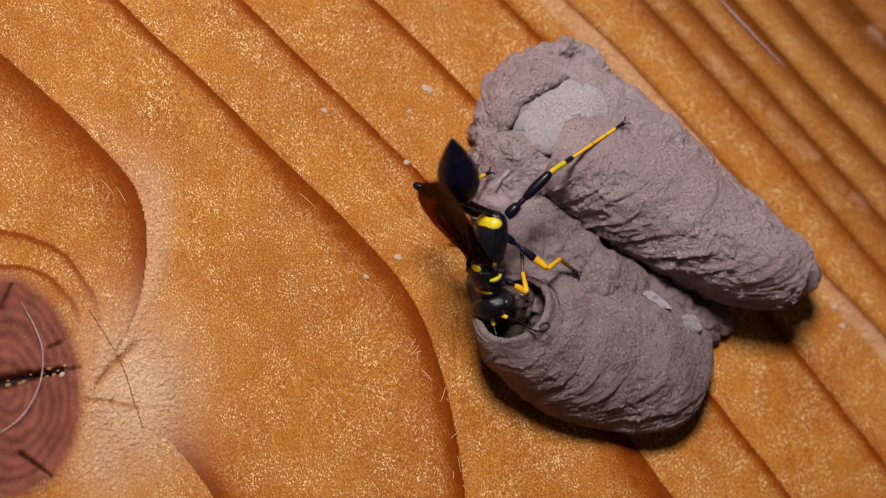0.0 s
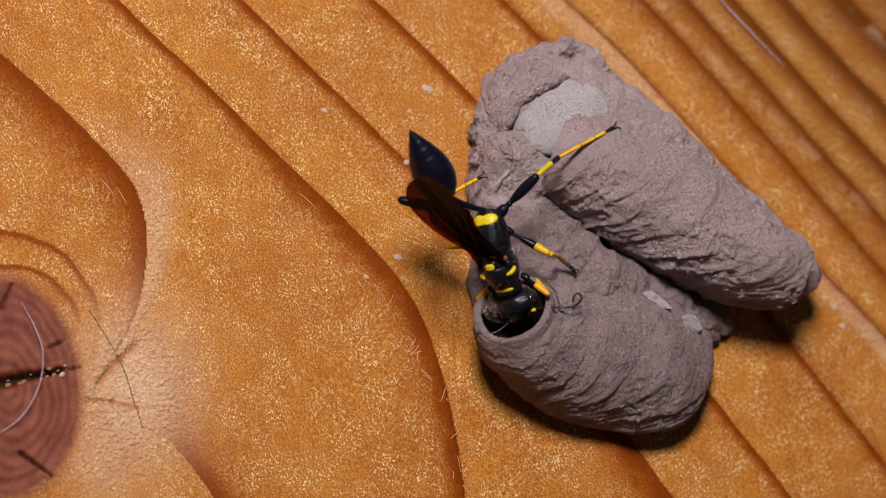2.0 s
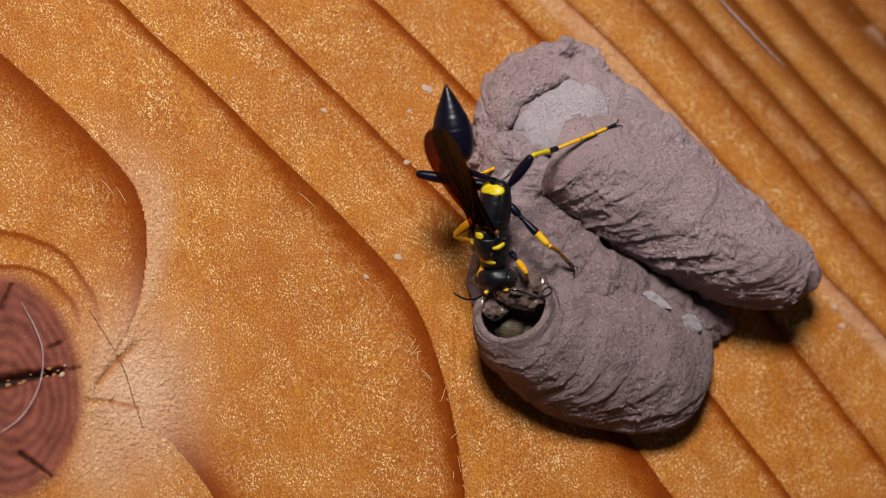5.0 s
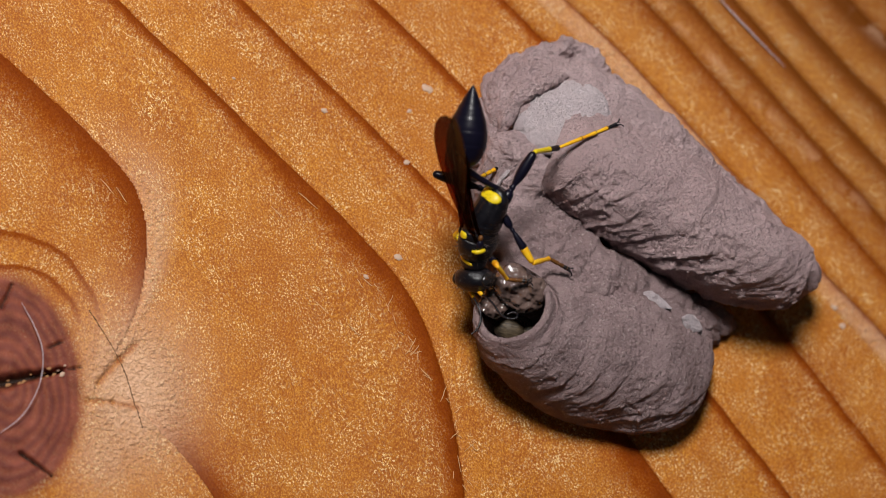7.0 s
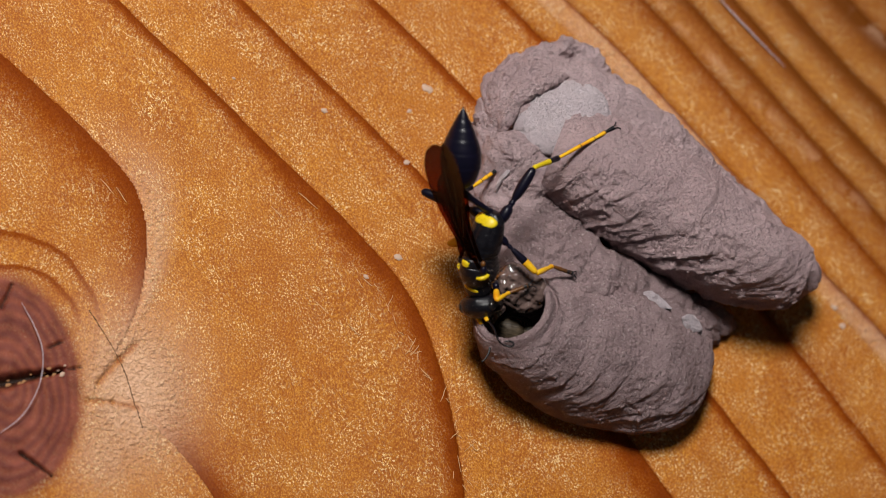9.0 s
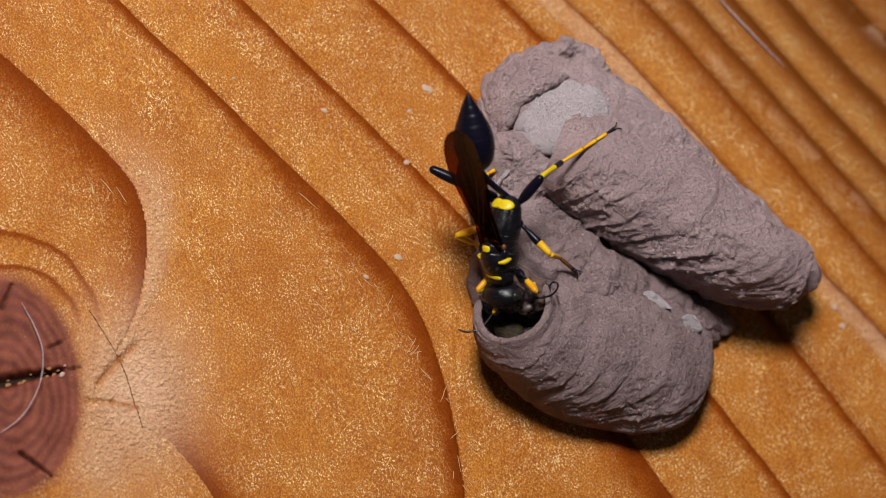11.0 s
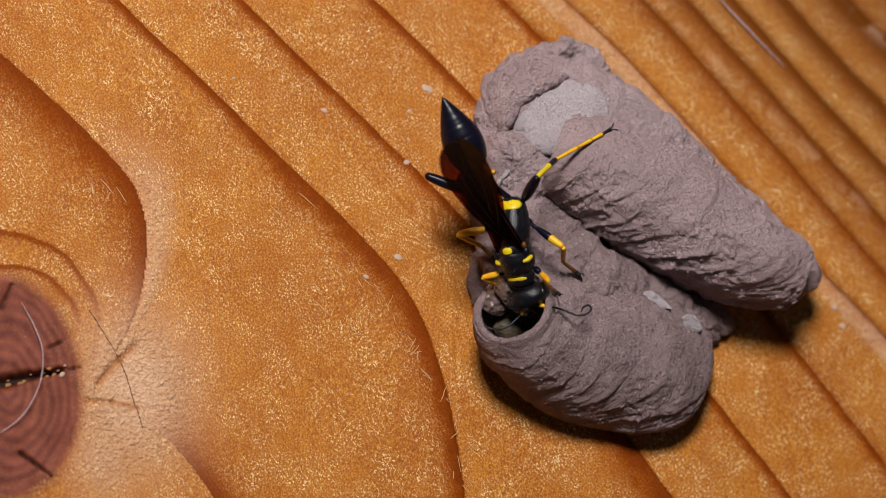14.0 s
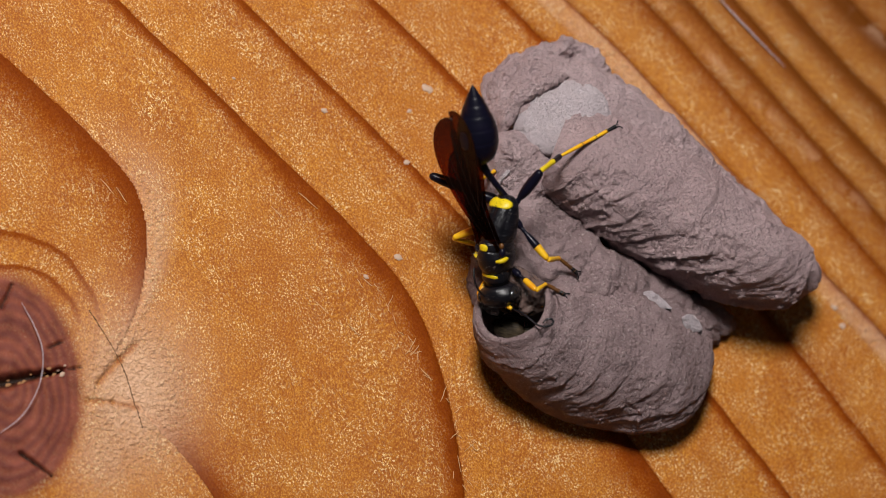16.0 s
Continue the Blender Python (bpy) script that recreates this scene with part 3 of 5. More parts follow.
def grooved(along, angle, p):
    """Fine wrinkles and a groove along the back."""
    off = np.abs(angle - 1.5 * np.pi)
    return 0.06 * fbm(p + 5.0, 1.0, 3) - 0.16 * np.exp(-(off / 0.13) ** 2) - 0.10 * np.exp(-((off - 0.95) / 0.10) ** 2) + 0.03 * np.sin(p[:, 0] * 14 + 2 * fbm(p, 1.5, 2)) * (off > 0.9)


def seamed(along, angle, p):
    """Seams between the plates of the thorax."""
    out = 0.04 * fbm(p + 8.0, 1.0, 3)
    for x in (-0.78, 0.3):
        out -= 0.14 * np.exp(-((p[:, 0] - x) / 0.10) ** 2)
    side = np.abs(angle - 1.5 * np.pi)
    return out - 0.10 * np.exp(-((side - 1.35) / 0.08) ** 2)


def ridge(s):
    """The yellow shoulder lobe, a short bead that runs down the side of the thorax."""
    return strand("yellow_mark", [(1.35, 1.45 * s, 1.75), (1.2, 1.95 * s, 1.4), (0.98, 2.12 * s, 0.85), (0.85, 2.1 * s, 0.45)], 0.27, YELLOW, 24, 12)


def patch(name, stations, x, turn, half, spread, mat, lift=0.05, notch=0.0):
    """A thin raised mark on the skin of a body of those stations: at x, turned from the back by turn degrees, half long and spread degrees wide to each side."""
    s = spline(stations, 400)
    order = np.argsort(s[:, 0])
    at = lambda v, k: np.interp(v, s[order, 0], s[order, k])
    nr, na = 7, 40
    verts = []
    for side in (1, -1):
        for i in range(nr):
            r = 0.02 + 0.98 * i / (nr - 1)
            for j in range(na):
                a = 2 * math.pi * j / na
                c, d = math.copysign(abs(math.cos(a)) ** 0.75, math.cos(a)), math.copysign(abs(math.sin(a)) ** 0.75, math.sin(a))
                reach = 1 - notch * math.exp(-(d / 0.28) ** 2)
                px, ang = x + half * r * c * reach, radians(90 - turn + spread * r * d)
                h = lift * (1 - 0.7 * r ** 4) if side > 0 else -0.2
                zc, w, t = at(px, 2), at(px, 3) + h, at(px, 4) + h
                verts.append((px, w * math.cos(ang), zc + t * math.sin(ang)))
    n = nr * na
    ring = lambda b, i, j: b + i * na + j % na
    faces = [(ring(0, i, j), ring(0, i + 1, j), ring(0, i + 1, j + 1), ring(0, i, j + 1)) for i in range(nr - 1) for j in range(na)]
    faces += [(ring(n, i, j + 1), ring(n, i + 1, j + 1), ring(n, i + 1, j), ring(n, i, j)) for i in range(nr - 1) for j in range(na)]
    faces += [(ring(0, nr - 1, j), ring(n, nr - 1, j), ring(n, nr - 1, j + 1), ring(0, nr - 1, j + 1)) for j in range(na)]
    return mesh(name, verts, faces, mat)


def fuzz(name, count, box, length, seed, mat):
    """Fine hairs that stand off a rounded body: box is its centre and half-sizes."""
    rng = random.Random(seed)
    cx, cy, cz, a, b, c = box
    verts, faces = [], []
    for _ in range(count):
        d = Vector((rng.gauss(0, 1), rng.gauss(0, 1), rng.gauss(0.2, 1))).normalized()
        root = Vector((cx + a * d.x, cy + b * d.y, cz + c * d.z))
        out = Vector((d.x / a, d.y / b, d.z / c)).normalized()
        tip = root + (out + Vector((rng.gauss(0, 0.35), rng.gauss(0, 0.35), rng.gauss(0, 0.35)))) * length * rng.uniform(0.6, 1.3)
        side = out.cross(Vector((0.3, 0.5, 0.8))).normalized() * 0.022
        other = out.cross(side).normalized() * 0.022
        n = len(verts)
        verts += [tuple(root - out * 0.3 + side), tuple(root - out * 0.3 - side * 0.5 + other), tuple(root - out * 0.3 - side * 0.5 - other), tuple(tip)]
        faces += [(n, n + 1, n + 3), (n + 1, n + 2, n + 3), (n + 2, n, n + 3)]
    return mesh(name, verts, faces, mat, smooth=False)


def leg_bone(name, length, profile, mat, parent, label=""):
    """A leg segment along local x; profile (share of length, radius)."""
    st = [(length * f, 0, 0, r, r) for f, r in profile]
    return part(name, limb(name, st, mat, 30, 12, skin(0.03, 3.0)), parent, label)


def shaft(name, x0, x1, r0, r1, mat, parent, label=""):
    st = [(x0, 0, 0, 0.3 * r0, 0.3 * r0), (x0 + 0.06 * (x1 - x0), 0, 0, r0, r0), ((x0 + x1) / 2, 0, 0, (r0 + r1) / 2, (r0 + r1) / 2), (x1 - 0.06 * (x1 - x0), 0, 0, r1, r1), (x1, 0, 0, 0.3 * r1, 0.3 * r1)]
    return part(name, limb(name, st, mat, 14, 10), parent, label)


def build_leg(wasp, kind, femur, tibia, tarsus):
    """Three keyed parts of one leg: femur with its hip joint, tibia, tarsus of jointed pieces with claws."""
    thick = {"front": 0.72, "mid": 0.86, "hind": 1.2}[kind]
    r = lambda *p: [(f, q * thick) for f, q in p]
    tip = 1.0 if kind == "hind" else 0.5 if kind == "front" else 0.71 if femur > 6.5 else 0.45
    shape = [(0, 0.3), (0.03, 0.50), (0.14, 0.58), (0.24, 0.50), (0.29, 0.26), (0.34, 0.34), (0.38, 0.25), (0.46, 0.40), (0.60, 0.53), (0.76, 0.54), (0.90, 0.46), (0.97, 0.36), (1.0, 0.10)]
    at = lambda f: float(np.interp(f, [s[0] for s in shape], [s[1] for s in shape]))
    upper = [s for s in shape if s[0] < tip - 0.02] + ([(tip, at(tip)), (tip + 0.02, 0.1)] if tip < 1 else [(1.0, 0.1)])
    fe = leg_bone("femur", femur, r(*upper), GLOSS, wasp, "black thigh")
    if kind == "hind":
        ti = leg_bone("tibia", tibia, r((0, 0.06), (0.03, 0.24), (0.2, 0.25), (0.5, 0.28), (0.62, 0.30), (0.64, 0.05)), YELLOW, wasp, "yellow shin with a black end")
        shaft("tibia_end", 0.60 * tibia, 1.0 * tibia, 0.31, 0.36, GLOSS, ti, "black shin end")
        part("spur", strand("spur", [(0.96 * tibia, 0, -0.25), (1.02 * tibia, 0.2, -0.7), (1.06 * tibia, 0.25, -1.15)], 0.06, BROWN, 10, 6), ti)
    else:
        lower = [(tip - 0.03, 0.1), (tip - 0.005, at(tip) + 0.015)] + [(f, q + 0.01) for f, q in shape if f > tip + 0.02]
        leg_bone("femur_tip", femur, r(*lower), AMBER, fe, "orange-yellow thigh end")
        ti = leg_bone("tibia", tibia, r((0, 0.10), (0.05, 0.34), (0.35, 0.40), (0.8, 0.32), (0.95, 0.36), (1.0, 0.1)), AMBER, wasp, "orange-yellow shin")
    share = [(0.0, 0.36), (0.36, 0.58), (0.58, 0.76), (0.76, 0.90)] if kind == "hind" else [(0.0, 0.4), (0.4, 0.64), (0.64, 0.82), (0.82, 0.94)]
    ta = None
    for k, (a, b) in enumerate(share):
        mat = AMBER if kind == "hind" and k < 3 else BROWN if k < 2 else BLACK
        bow = 0.0
        st = [(a * tarsus, 0, bow, 0.07, 0.07), (a * tarsus + 0.1, 0, bow, 0.18, 0.18), (b * tarsus - 0.22, 0, bow, 0.25, 0.25), (b * tarsus - 0.04, 0, bow, 0.28, 0.28), (b * tarsus, 0, bow, 0.08, 0.08)]
        me = limb("tarsus_piece", st, mat, 14, 10)
        if ta is None:
            me.name = "tarsus"
            ta = part("tarsus", me, wasp, "jointed foot with dark claws")
        else:
            part("tarsus_piece", me, ta)
        if k < 3:
            ring = [(b * tarsus - 0.12, 0, 0, 0.1, 0.1), (b * tarsus - 0.07, 0, 0, 0.295, 0.295), (b * tarsus + 0.05, 0, 0, 0.25, 0.25), (b * tarsus + 0.08, 0, 0, 0.08, 0.08)]
            part("joint", limb("joint", ring, BROWN, 8, 10), ta, "brown joint ring")
    for side in (-1, 1):
        e = 0.9 * tarsus
        part("claw", strand("claw", [(e, 0.05 * side, 0.05), (e + 0.45, 0.3 * side, 0.12), (e + 0.75, 0.5 * side, -0.05), (e + 0.8, 0.55 * side, -0.4)], 0.07, BLACK, 14, 6), ta)
        part("claw", strand("claw", [(e - 0.3, 0.1 * side, 0.0), (e + 0.3, 0.18 * side, -0.12), (e + 0.75, 0.12 * side, -0.35)], 0.05, BLACK, 10, 6), ta)
    for k in range(9):
        x = tarsus * (0.08 + 0.09 * k)
        part("bristle", strand("bristle", [(x, 0.1 * (-1) ** k, 0), (x + 0.25, 0.35 * (-1) ** k, -0.15)], 0.02, BROWN, 4, 4), ta)
    return fe, ti, ta


def build_wing(wasp, length, width, name):
    wide, s = abs(width), math.copysign(1, width)
    outline = [(0, 0.10, 0.10), (0.10, 0.16, 0.06), (0.30, 0.33, 0.045), (0.55, 0.46, 0.04), (0.75, 0.50, 0.035), (0.88, 0.43, 0.03), (0.96, 0.27, 0.03), (1.0, 0.04, 0.02)]
    st = [(f * length, (0.12 - r * wide) * s - 0.25 * s * max(0, f - 0.8) / 0.2, 0.3 * math.sin(math.pi * f) ** 0.8, r * wide, thin) for f, r, thin in outline]

    def pleats(along, angle, p):
        return 0.03 * np.sin(p[:, 1] * 4.0 + 0.25 * p[:, 0]) * np.abs(np.sin(angle))
    v, f = tube(st, 50, 40, (0, 1, 0), pleats)
    ob = part(name, mesh(name, v, f, WING), wasp, "smoky amber wing folded over the back")
    for reach, edge in ((0.95, 0.02), (0.88, 0.28), (0.80, 0.55), (0.62, 0.85)):
        pts = []
        for f in (0.04, 0.25, 0.45, 0.65, 0.82):
            f *= reach / 0.82
            r = float(np.interp(f, [o[0] for o in outline], [o[1] for o in outline])) * wide
            pts.append((f * length, (0.12 - 2 * r * edge) * s, 0.3 * math.sin(math.pi * min(f, 1)) ** 0.8 + 0.02))
        part("vein", strand("vein", pts, 0.045 if edge < 0.1 else 0.028, BLACK, 30, 6), ob)
    return ob


def build_wasp():
    wasp = tagged(new("wasp"), "black and yellow wasp with amber wings clinging to the nest", "wasp")
    w = {"body": wasp}
    # thorax
    back = [(-6.35, 0, -0.65, 0.3, 0.3), (-6.15, 0, -0.65, 1.0, 0.75), (-5.5, 0, -0.7, 1.7, 1.3), (-4.6, 0, -0.55, 1.92, 1.7), (-3.2, 0, -0.35, 2.0, 2.0), (-2.0, 0, -0.2, 1.95, 2.2), (-1.2, 0, -0.05, 1.8, 2.15), (-0.7, 0, 0.0, 1.5, 1.9), (-0.5, 0, 0.0, 1.0, 1.2)]
    part("propodeum", limb("propodeum", back, BLACK, 70, 64, grooved), wasp, "black hind thorax with a waxy sheen")
    mid = [(-1.5, 0, 0.0, 0.8, 1.2), (-1.2, 0, 0.05, 1.5, 2.05), (-0.75, 0, 0.08, 1.7, 2.42), (-0.35, 0, 0.1, 1.75, 2.55), (0.12, 0, 0.08, 1.78, 2.55), (0.4, 0, 0.05, 1.92, 2.55), (1.0, 0, -0.05, 2.1, 2.56), (1.8, 0, -0.2, 2.02, 2.3), (2.5, 0, -0.45, 1.7, 1.8), (2.85, 0, -0.6, 1.0, 1.1)]
    thorax = part("thorax", limb("thorax", mid, BLACK, 60, 52, seamed), wasp, "rounded black thorax")
    neck = [(2.4, 0, -0.5, 0.6, 0.6), (2.7, 0, -0.32, 1.6, 1.35), (3.2, 0, -0.28, 1.76, 1.5), (3.7, 0, -0.34, 1.72, 1.42), (4.15, 0, -0.5, 1.45, 1.15), (4.75, 0, -0.6, 1.2, 1.0), (5.1, 0, -0.6, 0.5, 0.5)]
    part("pronotum", limb("pronotum", neck, BLACK, 26, 40, skin(0.04, 2.0)), wasp, "narrow black collar")
    part("yellow_mark", patch("yellow_mark", back, -5.40, 0, 0.60, 66, YELLOW, 0.18, 0.24), wasp, "wide heart-shaped yellow mark at the end of the thorax")
    part("yellow_mark", patch("yellow_mark", mid, -0.16, 0, 0.40, 20, YELLOW, 0.05), wasp, "oval yellow mark between the wings")
    part("yellow_mark", patch("yellow_mark", mid, -1.08, 0, 0.15, 17, YELLOW, 0.06), wasp, "narrow yellow mark")
    part("yellow_mark", patch("yellow_mark", neck, 3.42, 0, 0.24, 44, YELLOW, 0.05, 0.25), wasp, "yellow bar on the collar")
    for s in (-1, 1):
        part("yellow_mark", ridge(s), wasp, "yellow shoulder spot")
        part("wing_scale", dome("wing_scale", (0.25, 1.85 * s, 1.25), (0.62, 0.42, 0.42), GLOSS), wasp, "dark scale over the wing root")
        part("wing_joint", dome("wing_joint", (-0.55, 1.75 * s, 1.35), (0.4, 0.3, 0.3), BROWN), wasp, "brown knob of the wing root")
    part("hairs", fuzz("hairs", 320, (0.9, 0, -0.15, 2.5, 2.3, 2.6), 0.5, 3, HAIR), wasp, "fine greyish hairs on the thorax")
    part("hairs", fuzz("hairs", 260, (-3.6, 0, -0.45, 2.4, 1.85, 1.95), 0.45, 5, HAIR), wasp, "fine greyish hairs on the hind thorax")
    # waist and abdomen, along local x from the waist to the tip
    waist = [(0, 0, 0, 0.15, 0.15), (0.15, 0, 0, 0.36, 0.36), (1.5, 0, 0.08, 0.36, 0.36), (3.6, 0, 0.1, 0.40, 0.40), (5.0, 0, 0.05, 0.52, 0.52), (5.8, 0, 0.0, 0.4, 0.4)]
    w["petiole"] = part("petiole", limb("petiole", waist, GLOSS, 30, 14, skin(0.02, 4.0)), wasp, "long thin black waist")
    tail = [(5.1, 0, 0, 0.3, 0.3), (5.5, 0, 0, 0.75, 0.7), (6.3, 0, 0, 1.75, 1.7), (7.5, 0, 0, 2.36, 2.25), (9.2, 0, 0, 2.66, 2.5), (11.0, 0, 0, 2.45, 2.25), (12.8, 0, 0, 1.76, 1.6), (14.3, 0, 0, 1.05, 0.95), (15.5, 0, 0, 0.42, 0.38), (16.1, 0, 0, 0.05, 0.05)]

    def segments(along, angle, p):
        out = np.zeros(len(p))
        for x in (8.7, 10.5, 12.2, 13.5, 14.5):
            out += 0.03 * np.exp(-((p[:, 0] - x + 0.2) / 0.28) ** 2) - 0.04 * np.exp(-((p[:, 0] - x - 0.12) / 0.12) ** 2)
        return out
    gaster = limb("gaster", tail, GLOSS, 110, 44, segments)
    gaster.transform(Matrix.Scale(0.925, 4) @ Matrix.Translation((-5.5 * MM, 0, 0)))
    w["gaster"] = part("gaster", gaster, wasp, "glossy black pointed abdomen")
    # head, pivot at the neck
    head = part("head", limb("head", [(0.25, 0, -0.1, 0.8, 0.7), (0.5, 0, -0.15, 1.85, 1.5), (1.05, 0, -0.2, 2.42, 1.95), (1.8, 0, -0.3, 2.5, 2.05), (2.45, 0, -0.45, 2.0, 1.6), (2.9, 0, -0.6, 1.2, 0.9), (3.1, 0, -0.65, 0.2, 0.2)], BLACK, 40, 44, skin(0.10, 12.0)), wasp, "wide black head")
    w["head"] = head
    part("hairs", fuzz("hairs", 320, (1.7, 0, -0.4, 1.3, 2.3, 1.85), 0.6, 7, HAIR), head, "fine greyish hairs on the face")
    for s in (-1, 1):
        part("eye", limb("eye", [(0.75, 1.95 * s, -0.3, 0.1, 0.2), (0.95, 2.0 * s, -0.3, 0.5, 1.0), (1.6, 2.02 * s, -0.35, 0.68, 1.45), (2.25, 1.85 * s, -0.4, 0.52, 1.1), (2.5, 1.75 * s, -0.4, 0.1, 0.2)], EYE, 24, 24), head, "large dark compound eye")
        part("mandible", strand("mandible", [(2.3, 0.9 * s, -1.7), (3.1, 0.95 * s, -2.0), (3.7, 0.5 * s, -2.15), (3.9, 0.15 * s, -2.15)], 0.26, BROWN, 20, 8), head, "brown jaw")
        ant = part("antenna", limb("antenna", [(0, 0, 0, 0.1, 0.1), (0.1, 0, 0, 0.24, 0.24), (0.8, 0, 0, 0.28, 0.28), (1.15, 0, 0, 0.22, 0.22), (1.25, 0, 0, 0.08, 0.08)], AMBER, 16, 10), head, "orange antenna base with a long black whip")
        curl = [(1.15, 0, 0), (2.4, 0.12 * s, 0.3), (3.6, 0.1 * s, 0.4), (4.8, 0.0, 0.3), (5.7, 0.1, 0.25), (6.5, 0.6, 0.25), (6.75, 1.25, 0.3), (6.3, 1.6, 0.35), (5.8, 1.2, 0.35), (5.75, 0.55, 0.3)] if s > 0 else [(1.15, 0, 0), (2.2, -0.1, 0.3), (3.2, -0.3, 0.5), (4.2, -0.9, 0.6), (4.8, -1.8, 0.6), (5.0, -2.6, 0.5)]
        part("flagellum", strand("flagellum", curl, 0.13, BLACK, 70, 8, (0, 0, 1)), ant, "curled black whip")
        w["antenna", s] = ant
    part("clypeus", dome("clypeus", (2.75, 0, -1.3), (0.5, 0.9, 0.6), BLACK), head, "dark face shield")
    for s in (-1, 1):
        w["fore", s] = build_wing(wasp, 16.8, -4.0 * s, "forewing")
        w["rear", s] = build_wing(wasp, 12.0, -3.8 * s, "hindwing")
        for kind, (femur, tibia, tarsus) in LEGS.items():
            w[kind, s] = build_leg(wasp, kind, *((8.8, 6.2, 4.6) if (kind, s) == ("hind", -1) else (6.0, 4.2, 2.7) if (kind, s) == ("mid", -1) else (femur, tibia, tarsus)))
    return w


LEGS = {"front": (4.3, 3.2, 2.9), "mid": (6.9, 4.0, 3.2), "hind": (7.4, 6.1, 9.6)}
HIPS = {"front": (2.6, 1.4, -1.8), "mid": (-2.9, 1.5, -1.8), "hind": (-5.1, 0.9, -1.3)}


def build_wet_mud():
    """Fresh wet mud, in two lumps that the wasp sets at the rim of the open cell."""
    lumps = []
    for size, seed in (((3.5, 2.7, 1.6), 3.0), ((2.6, 1.5, 0.8), 8.0)):
        a, b, c = size
        st = [(-a, 0, 0, 0.1, 0.1), (-0.85 * a, 0, 0, 0.5 * b, 0.5 * c), (-0.4 * a, 0, 0, 0.95 * b, 0.95 * c), (0.2 * a, 0, 0, b, c), (0.7 * a, 0, 0, 0.75 * b, 0.75 * c), (a, 0, 0, 0.1, 0.1)]
        v, f = tube(st, 90, 70, (0, 1, 0), lambda l, g, p, k=seed: 0.65 * fbm(p + k, 2.4, 1) + 0.10 * fbm(p + k, 0.9, 1))
        lumps.append(tagged(new("wet_mud_lump", mesh("wet_mud_lump", v, f, WET)), "glistening dark wet mud lump on the cell rim", "mud", group="wet mud at the cell rim"))
    return lumps


def build_spider():
    spider = tagged(new("spider"), "limp tan striped spider packed inside the open mud cell", "spider")
    spider.matrix_world = scaled(pose(6.07, -11.42, 6.80, 25, -8, -12))
    spider.rotation_mode = "QUATERNION"
    part("abdomen", limb("abdomen", [(-2.3, 0, 0, 0.1, 0.1), (-1.9, 0, 0, 0.8, 0.6), (-0.5, 0, 0, 1.35, 1.05), (0.9, 0, 0, 1.1, 0.85), (1.7, 0, 0, 0.2, 0.2)], SPIDER, 40, 30, skin(0.14, 4.0)), spider, "tan abdomen")
    part("thorax", limb("thorax", [(1.2, 0, 0, 0.1, 0.1), (1.5, 0, 0, 0.7, 0.5), (2.3, 0, 0, 0.9, 0.6), (3.0, 0, 0, 0.2, 0.2)], SPIDER, 20, 20), spider)
    for k in range(8):
        s = 1 if k % 2 else -1
        x = 1.3 + 0.35 * (k // 2)
        part("leg", strand("leg", [(x, 0.5 * s, 0), (x - 0.4, 1.5 * s, 0.1), (x - 1.6, 1.7 * s, -0.1), (x - 2.8, 1.2 * s, 0.0)], 0.14, SPIDER, 20, 7), spider)
    return spider


def on_board(x, y, lift):
    h = board_fields(np.array([x]), np.array([y]))[0][0]
    return pose(x * MM, y * MM, (h + lift) * MM)


